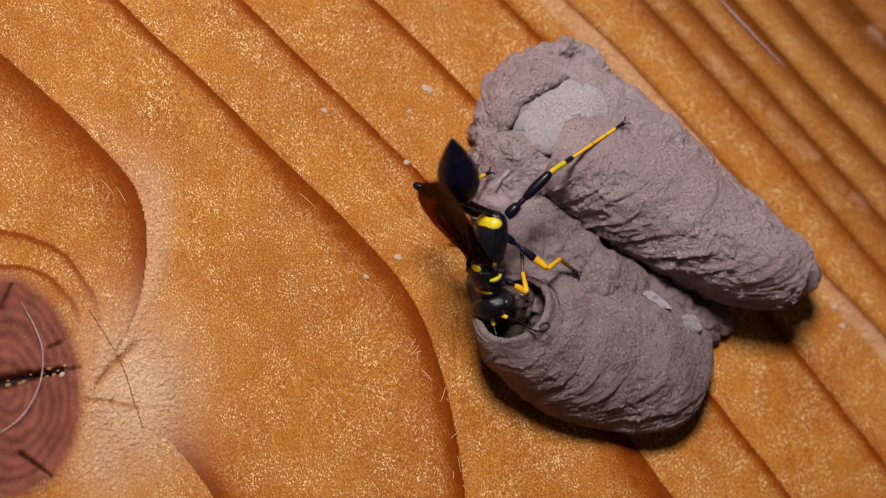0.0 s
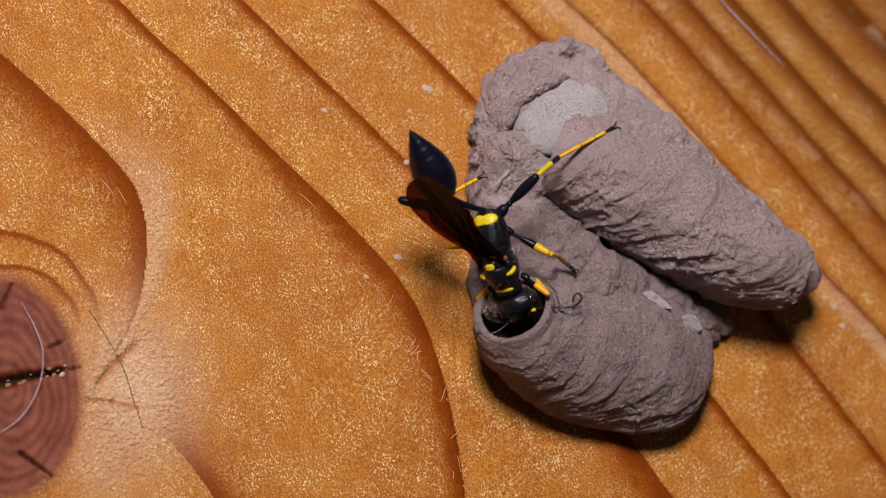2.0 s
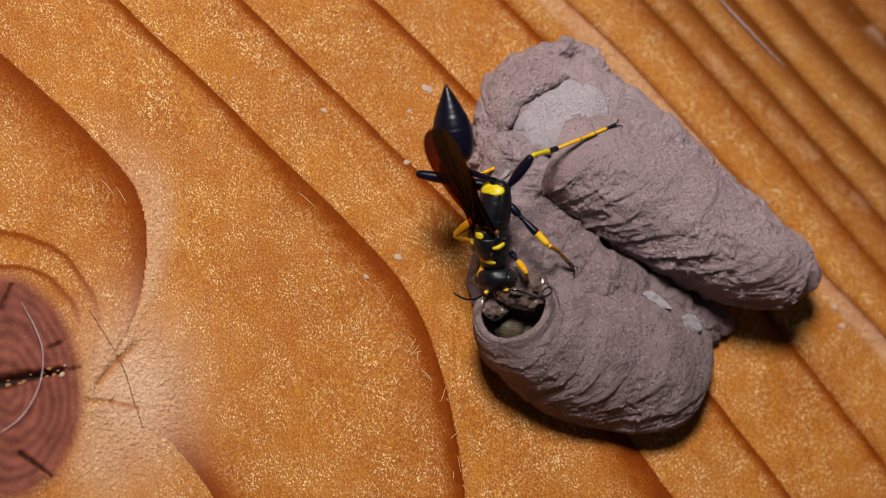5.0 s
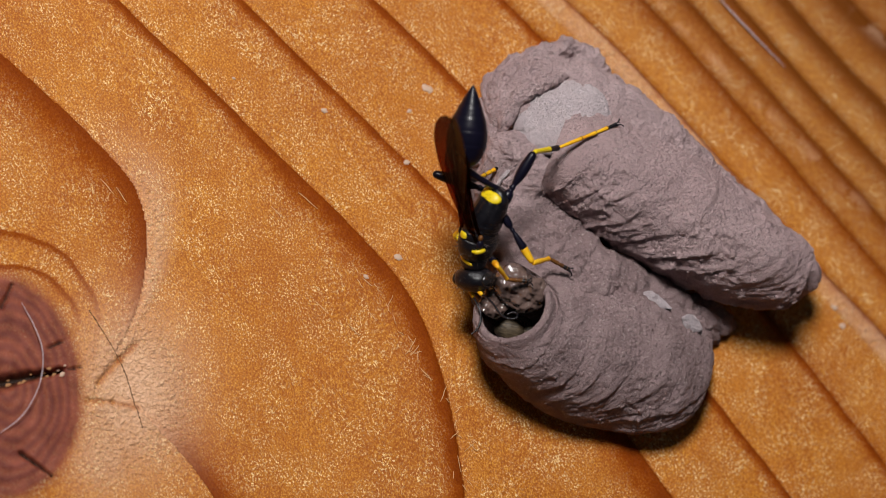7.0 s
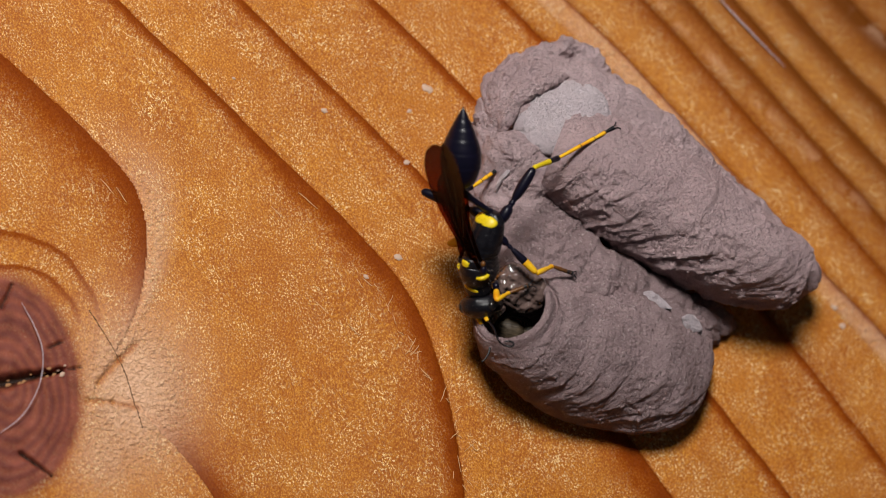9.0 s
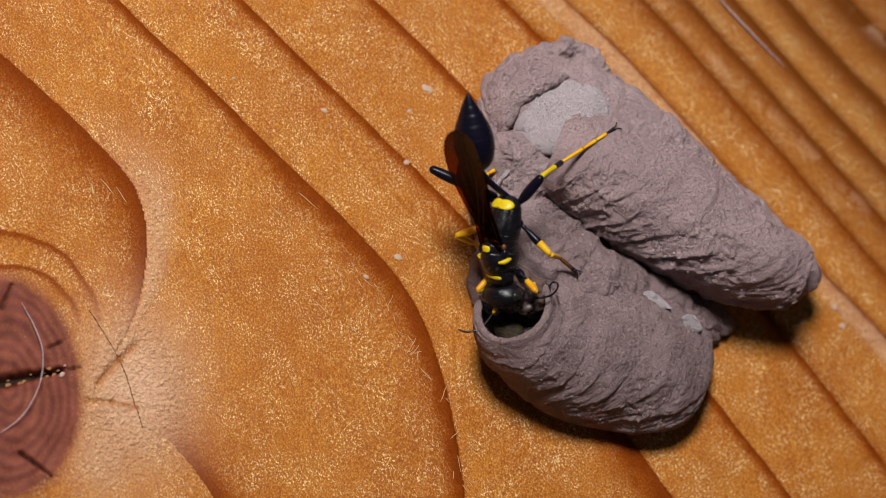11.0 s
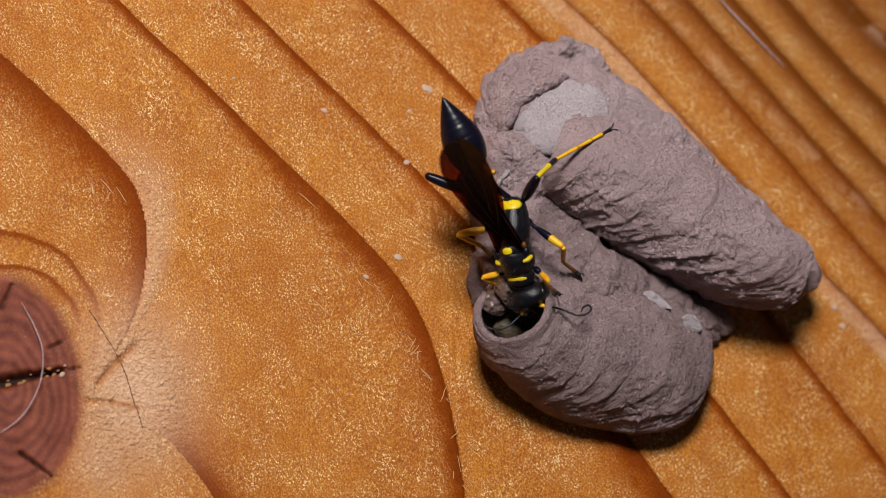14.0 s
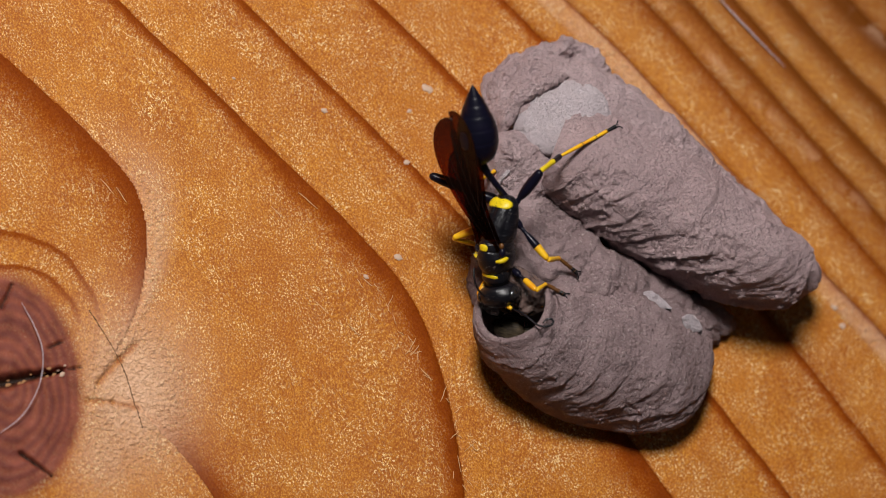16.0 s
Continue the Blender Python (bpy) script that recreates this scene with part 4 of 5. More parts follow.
def build_litter():
    """Fibres, crumbs and splinters that stick to the board."""
    crack = [(-43.97, -7.43, 0.00), (-42.25, -10.29, 0.00), (-40.92, -12.74, 0.00), (-39.92, -15.05, 0.00), (-39.20, -17.62, 0.00), (-38.48, -20.18, 0.00), (-38.12, -21.53, 0.00)]
    dark = []
    for k, (x, y, _) in enumerate(spline(crack, 60)):
        h = board_fields(np.array([x]), np.array([y]))[0][0]
        dark.append((x + 0.02 * math.sin(5.1 * k), y + 0.02 * math.cos(3.7 * k), h + 0.005, 0.06 + 0.03 * math.sin(2.3 * k), 0.04))
    v, f = tube(dark, 160, 6, (1, 0.5, 0))
    tagged(new("drying_crack", mesh("drying_crack", v, f, DEEP)), "fine dark drying crack in the board beside the knot", "crack", kind="structure")
    hair = [(-51.93, -6.47, 0.60), (-50.49, -9.61, 1.20), (-49.67, -12.66, 1.40), (-50.14, -16.30, 1.40), (-52.12, -19.84, 1.00), (-55.46, -22.32, 0.50)]
    tagged(new("hair", strand("hair", hair, 0.055, FIBRE, 60, 8)), "fine white curved hair lying across the knot", "hair")
    long_fibre = [(38.80, 34.36, 0.90), (43.00, 29.65, 1.00), (48.16, 24.45, 0.70)]
    tagged(new("fibre", strand("fibre", long_fibre, 0.10, FIBRE, 24, 6)), "pale straight fibre lying in the wood grain", "fibre")
    flake = [(4.79, 5.44, 8.00), (4.97, 6.48, 9.00), (5.87, 7.54, 9.60), (6.53, 8.00, 9.20)]
    tagged(new("dry_flake", strand("dry_flake", flake, 0.28, MUD_PALE, 20, 8)), "pale dry plant flake stuck in the mud nest", "flake")
    rng = random.Random(4)
    spots = [((-0.82, 20.65, 0.20), 0.8), ((-14.32, 17.47, 0.20), 0.45), ((-3.35, 17.66, 0.20), 0.35), ((-4.10, 10.96, 0.20), 0.45), ((-5.85, -1.04, 0.20), 0.6), ((-25.52, 21.44, 0.20), 0.25), ((52.24, -7.85, 0.30), 0.5), ((53.20, -10.32, 0.30), 0.5), ((-10.08, -3.51, 0.20), 0.4)]
    for k in range(16):
        f = rng.random() ** 0.8
        spots.append(((-54.6 + 7.6 * f, -15.9 + 1.45 * f + rng.choice((-1, 1)) * rng.uniform(0.25, 0.55), 0.2), rng.uniform(0.14, 0.42)))
    for (x, y, z), size in spots:
        st = [(-size, 0, 0, 0.05, 0.03), (-0.6 * size, 0, 0, 0.5 * size, 0.10), (0.1, 0, 0, 0.7 * size, 0.12), (0.6 * size, 0, 0, 0.45 * size, 0.09), (size, 0, 0, 0.05, 0.03)]
        v, f = tube(st, 40, 36, (0, 1, 0), lambda l, g, p: (0.9 * np.abs(np.cos(g)) + 0.1) * size * fbm(p + x, 0.45 * size + 0.15, 3))
        ob = new("crumb", mesh("crumb", v, f, TAN if x < -48 else CRUMB))
        ob.matrix_world = on_board(x, y, 0.04) @ pose(0, 0, 0, 0, 0, rng.uniform(-40, 40))
        tagged(ob, "small pale crumb lying on the varnished board", "crumb", group="crumbs on the board")
    for (x, y, z), length, turn in (((-16.95, 6.03, 0.25), 3.2, -42), ((-20.88, 4.60, 0.20), 2.0, -45), ((-15.80, -7.34, 0.20), 2.2, -45), ((-12.05, -10.02, 0.20), 2.0, -48), ((-4.69, -12.01, 0.30), 1.8, 60), ((-4.37, -12.71, 0.30), 1.6, 50), ((-9.98, -4.22, 0.25), 1.6, -40), ((-9.48, -8.44, 0.20), 1.4, -50), ((-41.45, 7.60, 0.30), 2.4, -50), ((-39.79, 6.57, 0.30), 2.2, -58), ((0.04, -23.24, 0.30), 1.4, 40), ((-4.83, 24.30, 0.25), 1.6, -44)):
        pts = [(-length / 2, 0, 0), (-0.1 * length, 0.03, 0.05), (0.2 * length, -0.02, 0.05), (length / 2, 0.02, 0)]
        ob = new("splinter", strand("splinter", pts, 0.045, SPLINTER, 12, 6))
        ob.matrix_world = on_board(x, y, 0.10) @ pose(0, 0, 0, 0, 0, turn)
        tagged(ob, "fine pale wood splinter raised from the board", "splinter", group="splinters on the board")
    # torn fibres curl up along the hard edge of one ring
    ring = spline([(-10.56, -2.76), (-6.59, -8.78), (-3.97, -13.37), (0.02, -19.03), (1.48, -24.63), (1.64, -30.16)], 24)
    for k, (x, y) in enumerate(ring):
        long, lean = rng.uniform(0.7, 2.2), rng.uniform(-0.5, 0.5)
        pts = [(-long / 2, 0, -0.06), (-0.15 * long, 0.25 * lean, 0.06), (0.2 * long, 0.1 * lean, 0.1), (long / 2, 0.6 * lean, 0.03)]
        ob = new("splinter", strand("splinter", pts, rng.uniform(0.03, 0.05), SPLINTER, 14, 6))
        ob.matrix_world = on_board(x + rng.gauss(-0.6, 0.7), y + rng.gauss(0, 0.6), 0.06) @ pose(0, 0, 0, 0, 0, rng.choice((-60, 40)) + rng.uniform(-35, 35))
        tagged(ob, "fine pale wood splinter raised from the board", "splinter", group="splinters on the board")


# ---- movement ----
BODY_ROWS = [
    (0, 1.28, -4.53, 14, 52.22, 35.65, -83.83), (0.5, 3.03, -3.36, 14, 48.61, 28.11, -79.3), (1, 3.33, -3.47, 14, 47.9, 25.09, -75.16), (1.5, 2.23, -3.7, 14, 50.7, 21.82, -72.51),
    (2, 2.61, -4.37, 14, 50.9, 19.54, -67.8), (2.5, 2.69, -4.44, 14, 51.77, 19.84, -66.53), (3, 2.53, -4.5, 14, 53.25, 19.66, -68.06), (3.5, 2.25, -3.47, 14, 52.3, 19.98, -71.81),
    (4, 2.2, -3.08, 14, 53.49, 21.2, -75.9), (4.2, 2.3, -1.23, 14, 53.99, 23.2, -78.4), (6.3, 1.28, -1.01, 14, 61.17, 33.58, -96.13), (6.5, 1.27, -1.43, 14, 59.32, 33.29, -98.09),
    (7, 0.44, -1.22, 14, 61.93, 39.34, -101.17), (7.5, 0.2, -1.58, 14, 61.44, 39.6, -98.46), (8, -0.41, -2.48, 14, 60.83, 37.6, -94.75), (8.5, -0.23, -3.45, 14, 61.01, 35.62, -92.19),
    (9, 0.32, -4.35, 14, 60.31, 36.27, -92.11), (9.2, -0.08, -4.07, 14, 60.31, 36.27, -92.61), (11.3, 3.46, -2.74, 14, 59.07, 21.85, -89.68), (11.5, 3.49, -2.81, 14, 55.29, 18.24, -87.31),
    (12, 4.17, -2.66, 14, 49.37, 13.85, -82.66), (12.5, 4.71, -2.57, 14, 49.92, 11.03, -80.02), (13, 3.94, -3.21, 14, 48.11, 10.89, -81.09), (13.5, 4.07, -2.69, 14, 46.08, 9.73, -79.13),
    (14, 4.8, -3.03, 14, 43.24, 12.88, -80.21), (14.5, 4.68, -4.17, 14, 44.55, 16.34, -86.14), (15, 3.18, -5.54, 14, 53.71, 18.11, -84.4), (15.5, 2.9, -5.62, 14, 55.62, 19.22, -82.23),
    (16, 2.51, -2.72, 14, 56.17, 23.43, -92.35),
]
TAIL_ROWS = [
    (0, -6.49, 6.97, 27.87), (0.5, -5.15, 10.07, 25.97), (1, -6.53, 9, 25.67), (1.5, -8.61, 9.37, 24.11),
    (2, -9.64, 9.45, 21.75), (2.5, -9.88, 8.53, 22.7), (3, -9.79, 9.49, 22.07), (3.5, -9.63, 10.28, 22.39),
    (4, -8.17, 11.69, 22.99), (4.2, -6.73, 15.37, 20.52), (6.3, -2.51, 14.31, 24.12), (6.5, -2.46, 14.41, 23.75),
    (7, -2.34, 14.35, 24), (7.5, -2.68, 14.07, 23.27), (8, -3.64, 13.41, 22.91), (8.5, -4.68, 12.35, 23.01),
    (9, -3.93, 11.45, 24.64), (9.2, -3.94, 10.41, 26.74), (11.3, -3.08, 13.95, 23.43), (11.5, -3.14, 14.58, 22.39),
    (12, -4.31, 14.41, 21.22), (12.5, -4.07, 15.86, 17.78), (13, -5.43, 13.98, 20.24), (13.5, -5.83, 14.11, 20.24),
    (14, -4.83, 14.03, 19.59), (14.5, -3.13, 13.85, 19.63), (15, -4.14, 12.82, 19.58), (15.5, -6.15, 10.68, 21.6),
    (16, -2.45, 14.37, 23.91),
]
WING_ROWS = [
    (0, -8.48, 2.1, 27.12), (0.5, -7.28, 3.7, 26.49), (1, -7.78, 3.94, 25.51), (1.5, -9.3, 4.1, 24.8),
    (2, -9.57, 3.28, 24.13), (2.5, -9.66, 3.12, 23.95), (3, -9.74, 3.77, 23.42), (3.5, -9.65, 4.57, 24.21),
    (4, -8.72, 6.07, 24.3), (4.2, -8, 8.09, 24.77), (6.3, -5.73, 8.78, 26.78), (6.5, -5.28, 9.44, 26.09),
    (7, -5.74, 9.75, 26.12), (7.5, -6.11, 9.46, 25.94), (8, -6.9, 8.66, 25.7), (8.5, -7.9, 7.68, 25.04),
    (9, -6.89, 6.77, 25.3), (9.2, -6.71, 6.23, 26.41), (11.3, -4.28, 8.36, 25.19), (11.5, -4.47, 8.43, 24.92),
    (12, -4.8, 8.16, 24.63), (12.5, -4.81, 8.82, 23.42), (13, -5.44, 8.04, 23.79), (13.5, -5.74, 7.95, 24.11),
    (14, -4.9, 7.62, 24.15), (14.5, -3.92, 6.63, 24.97), (15, -5.36, 7.02, 22.57), (15.5, -6.86, 5.43, 23.5),
    (16, -4.5, 11.47, 21.03),
]
HEAD_ROWS = [
    (0, 2.85, -10.88, 10.93), (0.5, 4.89, -9.92, 11.33), (1, 5.84, -9.81, 11.51), (1.5, 5.78, -9.59, 12.09),
    (2, 5.85, -10.72, 12.09), (2.5, 6.14, -10.6, 12.06), (3, 5.87, -10.61, 12.02), (3.5, 5.43, -9.74, 12.05),
    (4, 4.32, -9.59, 11.61), (4.2, 3.69, -8.21, 11.44), (6.3, 1.44, -8.08, 10.75), (6.5, 1.08, -8.18, 10.74),
    (7, 0.14, -7.78, 10.41), (7.5, 0.33, -8.17, 10.47), (8, 0, -9.47, 10.56), (8.5, 0.58, -10.51, 10.78),
    (9, 0.91, -11.2, 10.71), (9.2, 0.56, -10.81, 10.74), (11.3, 4.21, -9.26, 11.36), (11.5, 4.93, -9.38, 11.77),
    (12, 6.31, -9.22, 12.2), (12.5, 6.71, -9.17, 12.26), (13, 6.41, -9.53, 12.47), (13.5, 6.84, -9.01, 12.62),
    (14, 7.03, -9.71, 12.25), (14.5, 5.85, -10.99, 11.78), (15, 4.81, -12.22, 11.83), (15.5, 4.62, -12.36, 11.79),
    (16, 3.26, -9.43, 11.35),
]
LEFT_ANTENNA_ROWS = [
    (0, 6.42, -13.25, 15), (0.5, 9.78, -9.55, 15), (1, 10.76, -7.72, 15), (1.5, 11.13, -8.4, 15),
    (2, 12.07, -10.18, 15), (2.5, 10.98, -9.56, 15), (3, 10.8, -11.13, 15), (3.5, 10.29, -10.24, 15),
    (4, 10, -10.44, 15), (4.2, 9.86, -8.4, 15), (6.3, 3.04, -11.53, 15), (6.5, 3.1, -12.68, 15),
    (7, 3, -12.21, 15), (7.5, 0.88, -12.65, 15), (8, 3.69, -12.21, 15), (8.5, 2.63, -12.54, 15),
    (9, 1.6, -14.4, 15), (9.2, 1.79, -14.67, 15), (11.3, 9.57, -8.53, 15), (11.5, 10.27, -8.54, 15),
    (12, 11.11, -8.75, 15), (12.5, 12.04, -8.68, 15), (13, 10.71, -8.4, 15), (13.5, 11.93, -9.23, 15),
    (14, 10.94, -11.06, 15), (14.5, 9.97, -12.75, 15), (15, 10.84, -12.48, 15), (15.5, 8.69, -14.96, 15),
    (16, 6.82, -12.58, 15),
]
RIGHT_ANTENNA_ROWS = [
    (0, 3.11, -13.04, 10), (0.5, 4.17, -13.05, 10), (1, 3.46, -13.04, 10), (1.5, 3.13, -12.7, 10),
    (2, 2.62, -12.96, 10), (2.5, 2.97, -13.04, 10), (3, 3.11, -13.04, 10), (3.5, 1.74, -12.34, 10),
    (4, -1.19, -11.03, 13.5), (4.2, -2.75, -10.34, 13.5), (6.3, 1.12, -10.97, 10), (6.5, 2.49, -11.66, 10),
    (7, 2.58, -12.49, 10), (7.5, 1.9, -12, 10), (8, 2.54, -13.03, 10), (8.5, 2.3, -12.48, 10),
    (9, 2.51, -13.58, 10), (9.2, 2.37, -13.58, 10), (11.3, 2.22, -10.29, 10), (11.5, 0.78, -10.83, 10),
    (12, 3.17, -12.01, 10), (12.5, 4.57, -12.37, 10), (13, 2.75, -13.03, 10), (13.5, 3.11, -13.04, 10),
    (14, 3.46, -13.04, 10), (14.5, 4.15, -13.39, 10), (15, 2.4, -13.03, 10), (15.5, 3.02, -14.4, 10),
    (16, -2.81, -6.83, 13.5),
]
FRONT_ANKLE_ROWS = [
    (0, 5.4, -5.79, 14.3), (0.5, 7.38, -6.69, 12.6), (1, 7.53, -6.56, 12.6), (4.2, 7.34, -6.14, 12.6),
    (6.3, 3.99, -6.83, 14.1), (7, 3.44, -6.67, 14.3), (8, 3.57, -6.87, 14.3), (8.5, 3.94, -7.51, 14.1),
    (9.2, 3.6, -8.29, 13.9), (11.3, 7.64, -6.65, 13.1), (12, 7.72, -6.2, 13.6), (12.5, 8.14, -5.92, 13.9),
    (13, 7.92, -6.34, 13.6), (14, 8.17, -6.89, 13.6), (14.5, 8.63, -7.4, 13.4), (16, 8.51, -7.06, 13.4),
]
FRONT_FOOT_ROWS = [
    (0, 5.55, -3.88, 14), (0.5, 8.02, -8.07, 10.8), (1, 8.03, -7.87, 10.8), (4.2, 7.83, -7.73, 10.8),
    (6.3, 5.75, -7.3, 14), (7, 5.22, -6.75, 14), (8, 5.4, -7.16, 14), (8.5, 5.39, -7.3, 14),
    (9.2, 5.15, -7.77, 14), (11.3, 7.23, -7.86, 11.5), (12, 7.46, -7.4, 12), (12.5, 7.65, -7.36, 12.5),
    (13, 8, -7.36, 12.5), (14, 9.93, -8.02, 13), (14.5, 10.98, -8.3, 13), (16, 10.98, -8.3, 13),
]
HIND_ANKLE_ROWS = [
    (0, 12, 7.81, 15.9), (0.5, 11.49, 7.67, 15.9), (1, 11.14, 7.73, 15.9), (1.5, 10.42, 7.86, 15.9),
    (2.5, 10.28, 7.86, 15.9), (4, 10.24, 8.35, 15.9), (4.2, 10.15, 9.04, 15.9), (6.3, 10.34, 8.77, 15.9),
    (7, 10.36, 9.04, 15.9), (7.5, 10.48, 8.7, 15.9), (8, 10.08, 8.07, 15.9), (9, 10.28, 7.79, 15.9),
    (11.3, 10.66, 7.24, 15.9), (12, 10.1, 7.38, 15.9), (13, 9.76, 7.58, 15.9), (13.5, 9.56, 7.79, 15.9),
    (14.5, 10.25, 7.38, 15.9), (15.5, 10.04, 7.51, 15.9), (16, 10.5, 8, 15.9),
]
MID_ANKLE_ROWS = [
    (0, 10.64, -3.96, 13), (0.5, 10.46, -3.48, 13), (1, 10.46, -3.48, 13), (1.5, 10.33, -3.41, 13),
    (2, 10.28, -3.53, 13), (2.5, 10.24, -3.54, 13), (3, 10.24, -3.61, 13), (3.5, 10.41, -3.27, 13),
    (4, 10.7, -3.15, 13), (4.2, 10.67, -2.65, 13), (6.3, 10.03, -3.61, 13), (6.5, 10.07, -3.82, 13),
    (7, 9.29, -3.89, 13), (7.5, 9.15, -3.89, 13), (8, 8.92, -3.9, 13), (8.5, 9.12, -4.23, 13),
    (9, 9.62, -4.82, 13), (9.2, 9.45, -4.72, 13), (11.3, 10.59, -3.68, 13), (11.5, 10.59, -3.68, 13),
    (12, 10.79, -3.89, 13), (12.5, 10.81, -4.19, 13), (13, 10.7, -4.17, 13), (13.5, 10.86, -3.89, 13),
    (14, 10.98, -4.3, 13), (14.5, 11.07, -5, 13), (15, 10.77, -5.38, 13), (15.5, 10.61, -5.41, 13),
    (16, 10.53, -3.86, 13),
]
MID_KNEE_ROWS = [
    (0, 8.14, -5.65, 15.62), (0.5, 8.97, -4.09, 16.66), (1, 8.9, -4.08, 16.63), (1.5, 8.29, -3.84, 16.41),
    (2, 8.27, -4.04, 16.42), (2.5, 8.33, -4.25, 16.44), (3, 8.44, -4.39, 16.48), (3.5, 8.37, -3.83, 16.4),
    (4, 8.25, -3.7, 16.12), (4.2, 8.76, -2.7, 16.52), (6.3, 7.15, -4.04, 15.75), (6.5, 7.42, -4.48, 15.93),
    (7, 6.34, -4.94, 15.49), (7.5, 6.36, -5.1, 15.6), (8, 6.01, -5.32, 15.35), (8.5, 6.4, -5.63, 15.57),
    (9, 6.76, -6.16, 15.46), (9.2, 6.62, -6.15, 15.44), (11.3, 8.69, -3.79, 16.51), (11.5, 8.76, -3.52, 16.55),
    (12, 9.32, -3.13, 16.64), (12.5, 9.58, -3.21, 16.68), (13, 9.08, -3.6, 16.61), (13.5, 9.35, -2.99, 16.59),
    (14, 9.86, -3.28, 16.7), (14.5, 9.86, -4.8, 16.81), (15, 8.72, -5.67, 16.43), (15.5, 8.34, -5.85, 16.26),
    (16, 8.07, -4.65, 16.05),
]
HIND_KNEE_ROWS = [
    (0, 7.4, 4.82, 20.04), (0.5, 7.66, 4.94, 20.95), (1, 6.83, 4.59, 20.66), (1.5, 6.11, 4.61, 20.29),
    (2, 5.88, 4.49, 19.91), (2.5, 5.79, 4.54, 19.98), (3, 5.65, 4.66, 19.79), (3.5, 5.55, 5.1, 20.19),
    (4, 5.99, 5.34, 20.61), (4.2, 4.89, 6.42, 20.35), (6.3, 5.23, 6.92, 20.26), (6.5, 5.36, 6.72, 20.26),
    (7, 5.47, 7.33, 20.27), (7.5, 5.41, 6.87, 19.92), (8, 4.9, 6.06, 19.6), (8.5, 4.84, 6.11, 19.39),
    (9, 5.38, 5.43, 19.94), (9.2, 5.4, 5.21, 20.04), (11.3, 5.52, 3.74, 21.07), (11.5, 5.22, 3.77, 20.91),
    (12, 4.98, 3.8, 20.81), (12.5, 5.18, 4.11, 20.92), (13, 4.81, 3.82, 20.7), (13.5, 4.56, 4.16, 20.69),
    (14, 5.28, 3.81, 20.74), (14.5, 6, 3.34, 20.78), (15, 5.78, 3.59, 20.26), (15.5, 5.52, 3.65, 20),
    (16, 5.65, 4.54, 20.83),
]
KNEE_ROWS = [
    (0, -7.27, 5, 13.61), (0.5, -7.48, 5.41, 12.16), (1, -7.49, 4.42, 11.96), (1.5, -8.34, 4.39, 11.77),
    (2, -8.63, 3.65, 11.39), (2.5, -8.63, 3.4, 11.59), (3, -8.39, 3.56, 11.79), (3.5, -8.47, 4.07, 11.68),
    (4, -8.02, 4.63, 11.93), (4.2, -7.38, 6.21, 11.41), (6.3, -5.09, 6.71, 14.58), (6.5, -5.03, 6.32, 15.03),
    (7, -5.28, 5.9, 15.36), (7.5, -5.27, 5.85, 15.28), (8, -6.14, 5.75, 13.94), (8.5, -6.17, 5.4, 11.94),
    (9, -6.02, 4.39, 12.72), (9.2, -6.4, 4.1, 14.54), (11.3, -4.98, 7.22, 13.05), (11.5, -5.16, 7.16, 12.71),
    (12, -5.43, 7.29, 12.17), (12.5, -5.35, 6.96, 11.84), (13, -5.94, 6.61, 12.13), (13.5, -6.06, 7.08, 11.89),
    (14, -5.23, 6.55, 11.82), (14.5, -4.28, 5.63, 12.23), (15, -5.6, 4.8, 12.78), (15.5, -6.74, 4.95, 12.65),
    (16, -5.03, 6.25, 13.05),
]


def between(rows, t):
    """The values of rows at t, glided."""
    ts = [r[0] for r in rows]
    k = max(i for i in range(len(ts)) if ts[i] <= t + 1e-6)
    if k == len(ts) - 1:
        return np.array(rows[-1][1:], float)
    a, b = np.array(rows[k][1:], float), np.array(rows[k + 1][1:], float)
    prev = np.array(rows[max(k - 1, 0)][1:], float)
    nxt = np.array(rows[min(k + 2, len(ts) - 1)][1:], float)
    h = ts[k + 1] - ts[k]
    f = (t - ts[k]) / h
    hp, hn = max(ts[k] - ts[max(k - 1, 0)], 1e-6), max(ts[min(k + 2, len(ts) - 1)] - ts[k + 1], 1e-6)
    sa = np.where((b - a) * (a - prev) > 0, (b - prev) / (h + hp) * h, 0) if k else (b - a) * 0
    sb = np.where((b - a) * (nxt - b) > 0, (nxt - a) / (h + hn) * h, 0)
    return (2 * f ** 3 - 3 * f ** 2 + 1) * a + (f ** 3 - 2 * f ** 2 + f) * sa + (-2 * f ** 3 + 3 * f ** 2) * b + (f ** 3 - f ** 2) * sb


def aim(p, q, up):
    """The pose at p whose x axis points to q and whose z axis leans towards up."""
    x = (Vector(q) - Vector(p)).normalized()
    z = Vector(up)
    z = (z - z.dot(x) * x).normalized()
    y = z.cross(x)
    m = Matrix((x, y, z)).transposed().to_4x4()
    m.translation = p
    return m


def bend(hip, ankle, a, b, pole):
    """The knee and the reachable ankle of two bones of length a and b."""
    hip, ankle = Vector(hip), Vector(ankle)
    way = ankle - hip
    d = min(max(way.length, abs(a - b) + 0.05), a + b - 0.02)
    way.normalize()
    k = (a * a - b * b + d * d) / (2 * d)
    side = Vector(pole) - Vector(pole).dot(way) * way
    knee = hip + way * k + side.normalized() * math.sqrt(max(a * a - k * k, 0))
    return knee, hip + way * d


def scaled(m):
    out = m.copy()
    out.translation = m.translation * MM
    return out


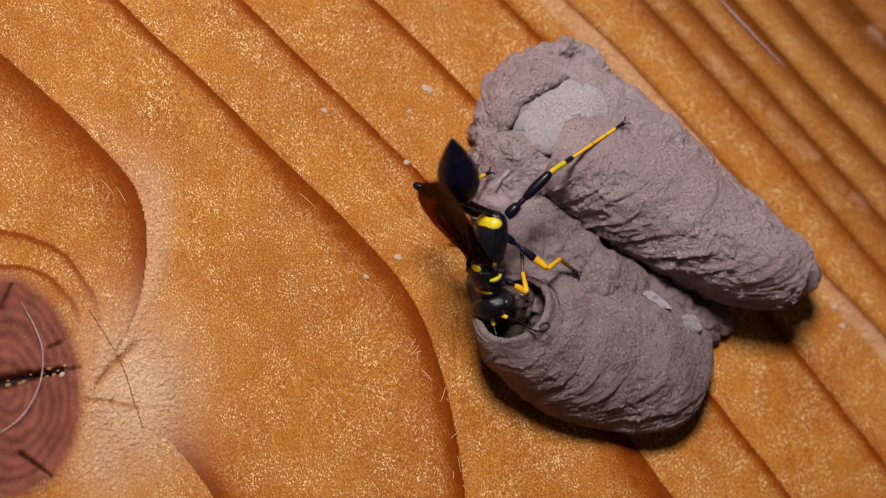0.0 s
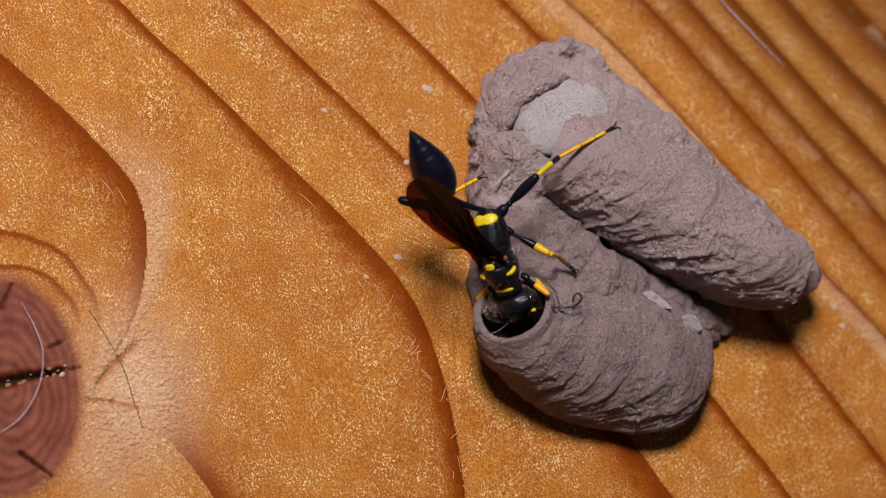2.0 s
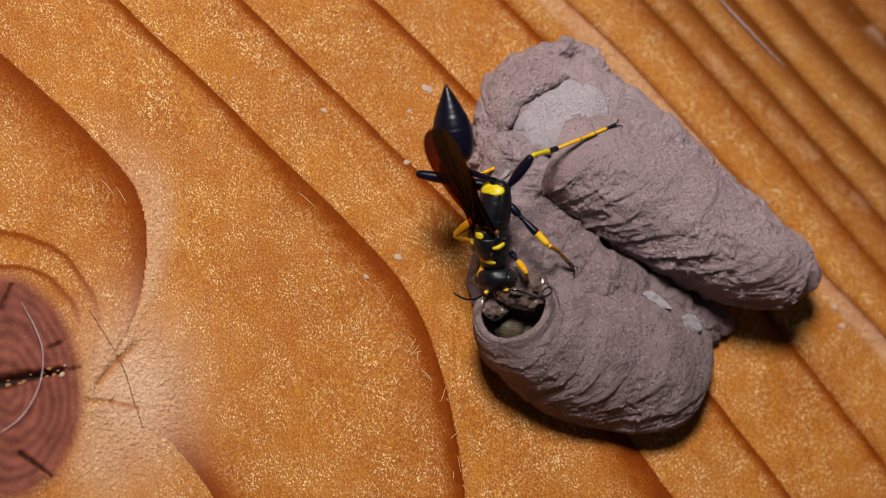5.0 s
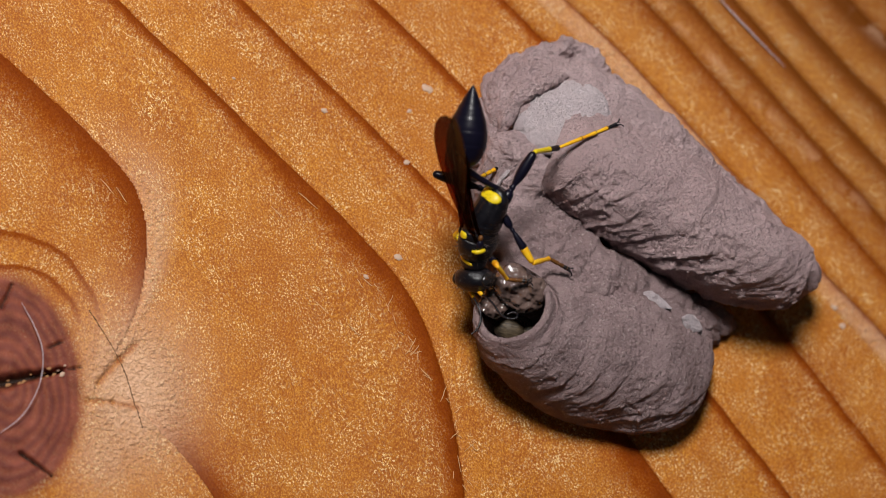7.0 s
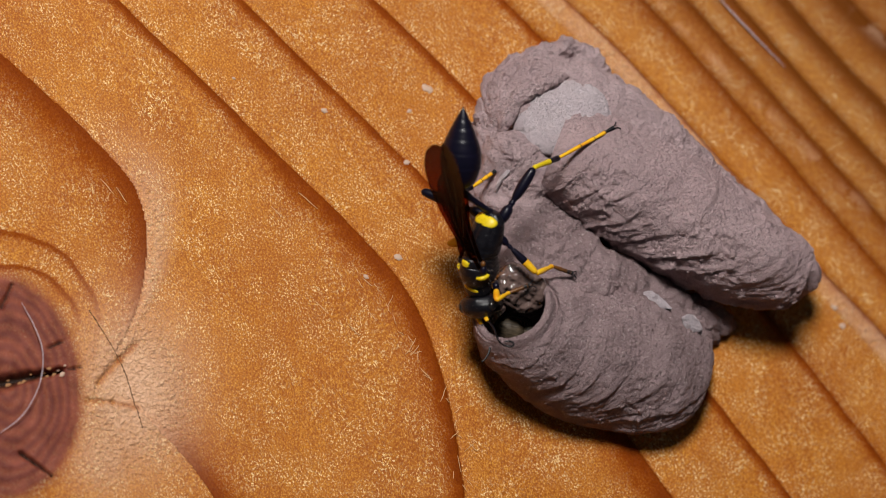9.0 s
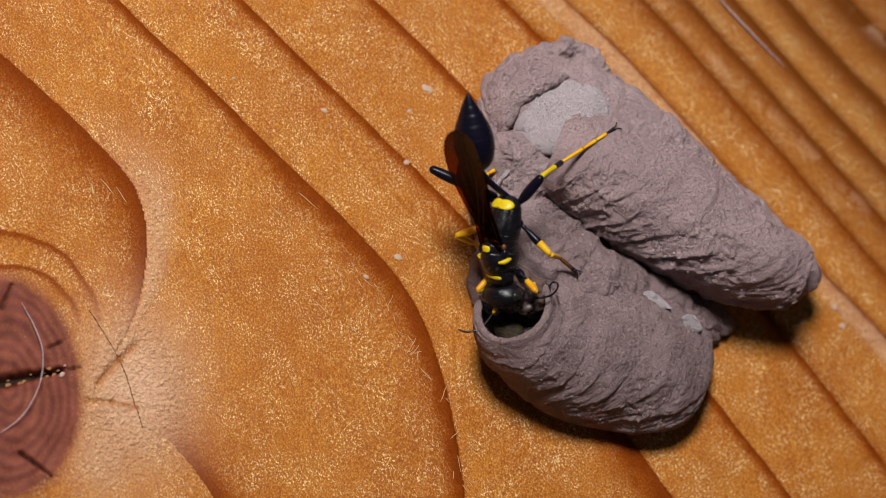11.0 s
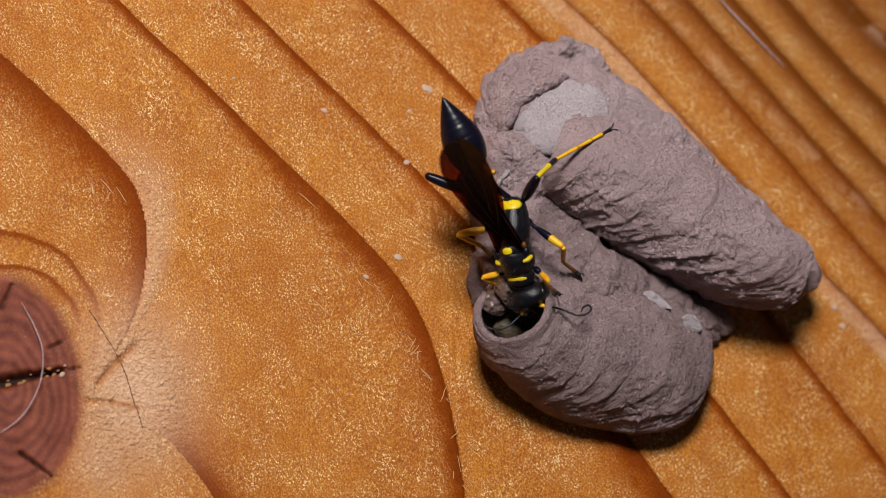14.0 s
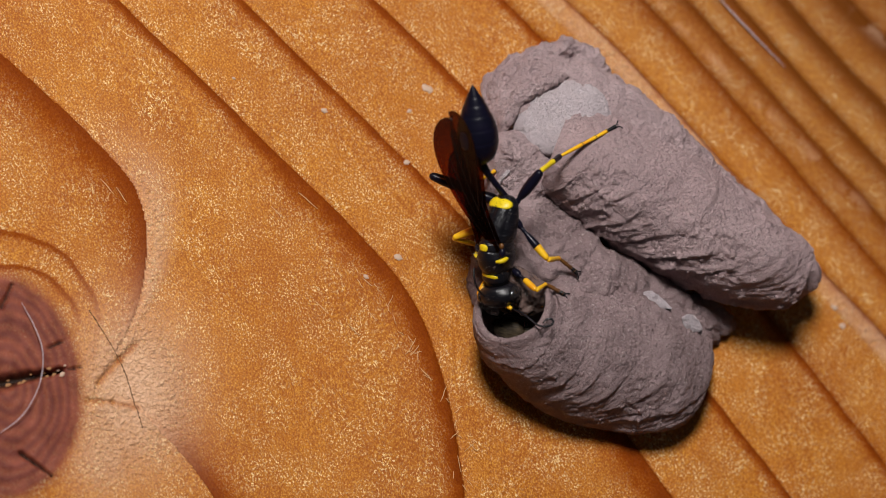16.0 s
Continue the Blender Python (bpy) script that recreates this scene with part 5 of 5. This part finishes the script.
STANCE = {  # leg: ankle, foot, knee side
    ("mid", -1): ((2.16, -1.53, 9.00), (3.29, -2.38, 8.40), (-1.0, 0.1, 0.2)),
    ("hind", -1): ((3.09, 7.64, 8.80), (6.28, 8.99, 8.60), (-1.0, 0.35, 0.1)),
    ("front", -1): ((3.74, -6.48, 9.80), (4.60, -7.06, 9.20), (-1.0, 0.0, 0.4)),
}


KNEES = {("hind", -1): KNEE_ROWS, ("mid", 1): MID_KNEE_ROWS, ("hind", 1): HIND_KNEE_ROWS}


def motions():
    times = sorted({r[0] for r in BODY_ROWS} | {k * 0.25 for k in range(65)})
    paths = {}
    for t in times:
        x, y, z, rx, ry, rz = between(BODY_ROWS, t)
        m = pose(x, y, z, rx, ry, rz)
        inv = m.inverted()
        back = m.to_3x3() @ Vector((0, 0, 1))
        left = m.to_3x3() @ Vector((0, 1, 0))

        def key(ob, world_pose):
            paths.setdefault(ob, []).append((t, scaled(inv @ world_pose)))
        paths.setdefault(WASP["body"], []).append((t, scaled(m)))
        base = m @ Vector((-6.1, 0, -0.65))
        joint, end = bend(base, between(TAIL_ROWS, t), 5.6, 9.8, (-1.0, -0.25, 0.1))
        key(WASP["petiole"], aim(base, joint, back))
        key(WASP["gaster"], aim(joint, end, back))
        tip = Vector(between(WING_ROWS, t))
        for s in (-1, 1):
            root = m @ Vector((0.0, 1.65 * s, 1.6))
            key(WASP["fore", s], aim(root, tip + left * 0.45 * s + back * 0.10 * s, back + left * 0.15 * s))
            root = m @ Vector((-0.8, 1.6 * s, 1.35))
            key(WASP["rear", s], aim(root, tip + left * 0.5 * s - back * 0.7, back + left * 0.15 * s))
        neck = m @ Vector((4.2, 0, -0.6))
        head = aim(neck, between(HEAD_ROWS, t), back + Vector((0, 0, 0.4)))
        key(WASP["head"], head)
        hinv = head.inverted()
        for s, rows in ((1, LEFT_ANTENNA_ROWS), (-1, RIGHT_ANTENNA_ROWS)):
            base = head @ Vector((2.75, 0.55 * s, -0.1))
            paths.setdefault(WASP["antenna", s], []).append((t, scaled(hinv @ aim(base, between(rows, t), (0, 0, 1)))))
        for s in (-1, 1):
            for kind, (femur, tibia, _) in LEGS.items():
                femur, tibia = (8.8, 6.2) if (kind, s) == ("hind", -1) else (6.0, 4.2) if (kind, s) == ("mid", -1) else (femur, tibia)
                hx, hy, hz = HIPS[kind]
                hip = m @ Vector((hx, hy * s, hz))
                if (kind, s) in STANCE:
                    ankle, foot, pole = STANCE[kind, s]
                elif kind == "mid":
                    ankle, foot, pole = between(MID_ANKLE_ROWS, t), MID_FOOT, (0.1, -0.7, 0.7)
                elif kind == "hind":
                    ankle, foot, pole = between(HIND_ANKLE_ROWS, t), HIND_FOOT, (-0.28, 0.0, 0.94)
                else:
                    ankle, foot, pole = between(FRONT_ANKLE_ROWS, t), between(FRONT_FOOT_ROWS, t), (0.2, -0.8, 0.8)
                if (kind, s) in KNEES:
                    knee, end = Vector(between(KNEES[kind, s], t)), Vector(ankle)
                    if (kind, s) == ("hind", -1):
                        end = knee + (end - knee).normalized() * tibia
                    hip = knee - (knee - hip).normalized() * femur
                    shin = end - (end - knee).normalized() * tibia
                    if (kind, s) != ("hind", -1):
                        hip = shin - (shin - m @ Vector((hx, hy * s, hz))).normalized() * femur
                        knee = shin
                    if (kind, s) == ("hind", -1):
                        under = (hip - knee).normalized() * 1.6 + Vector((0.4, -0.1, -0.9))
                        shin, end = shin + under, end + under
                else:
                    knee, end = bend(hip, ankle, femur, tibia, pole)
                    shin = knee
                for ob, p, q in zip(WASP[kind, s], (hip, shin, end), (knee, end, foot)):
                    key(ob, aim(p, q, (0.1, 0.2, 1)))
    for ob, rows in paths.items():
        walk(ob, rows)
    for ob, rows in zip(WET_MUD, MUD_ROWS):
        walk(ob, [(t, scaled(pose(x, y, z, rx, ry, rz))) for t, x, y, z, rx, ry, rz in rows])


MID_FOOT = (13.76, -5.85, 11.70)
HIND_FOOT = (20.11, 13.01, 15.00)
MUD_ROWS = [
    [(0.0, *(5.61, -8.69, 8.60), 20, 10, 10), (3.0, *(5.90, -8.72, 8.80), 20, 10, 10), (3.6, *(6.51, -7.99, 10.40), 22, 5, 4), (4.2, *(6.55, -7.54, 10.60), 25, 0, 0), (6.3, *(5.94, -7.38, 11.20), 25, 0, -35), (9.2, *(5.94, -7.38, 11.20), 25, 0, -35), (11.3, *(6.37, -7.56, 10.70), 25, 0, -35), (16.0, *(6.36, -7.70, 10.70), 25, 0, -35)],
    [(0.0, *(4.29, -8.95, 8.20), 0, 0, 0), (9.2, *(3.74, -8.06, 9.00), 0, 0, 20), (11.3, *(4.20, -7.83, 8.50), 10, 0, 25), (16.0, *(4.20, -7.83, 8.50), 10, 0, 25)],
]


build_board()
build_nest()
WASP = build_wasp()
WET_MUD = build_wet_mud()
build_spider()
build_litter()
motions()
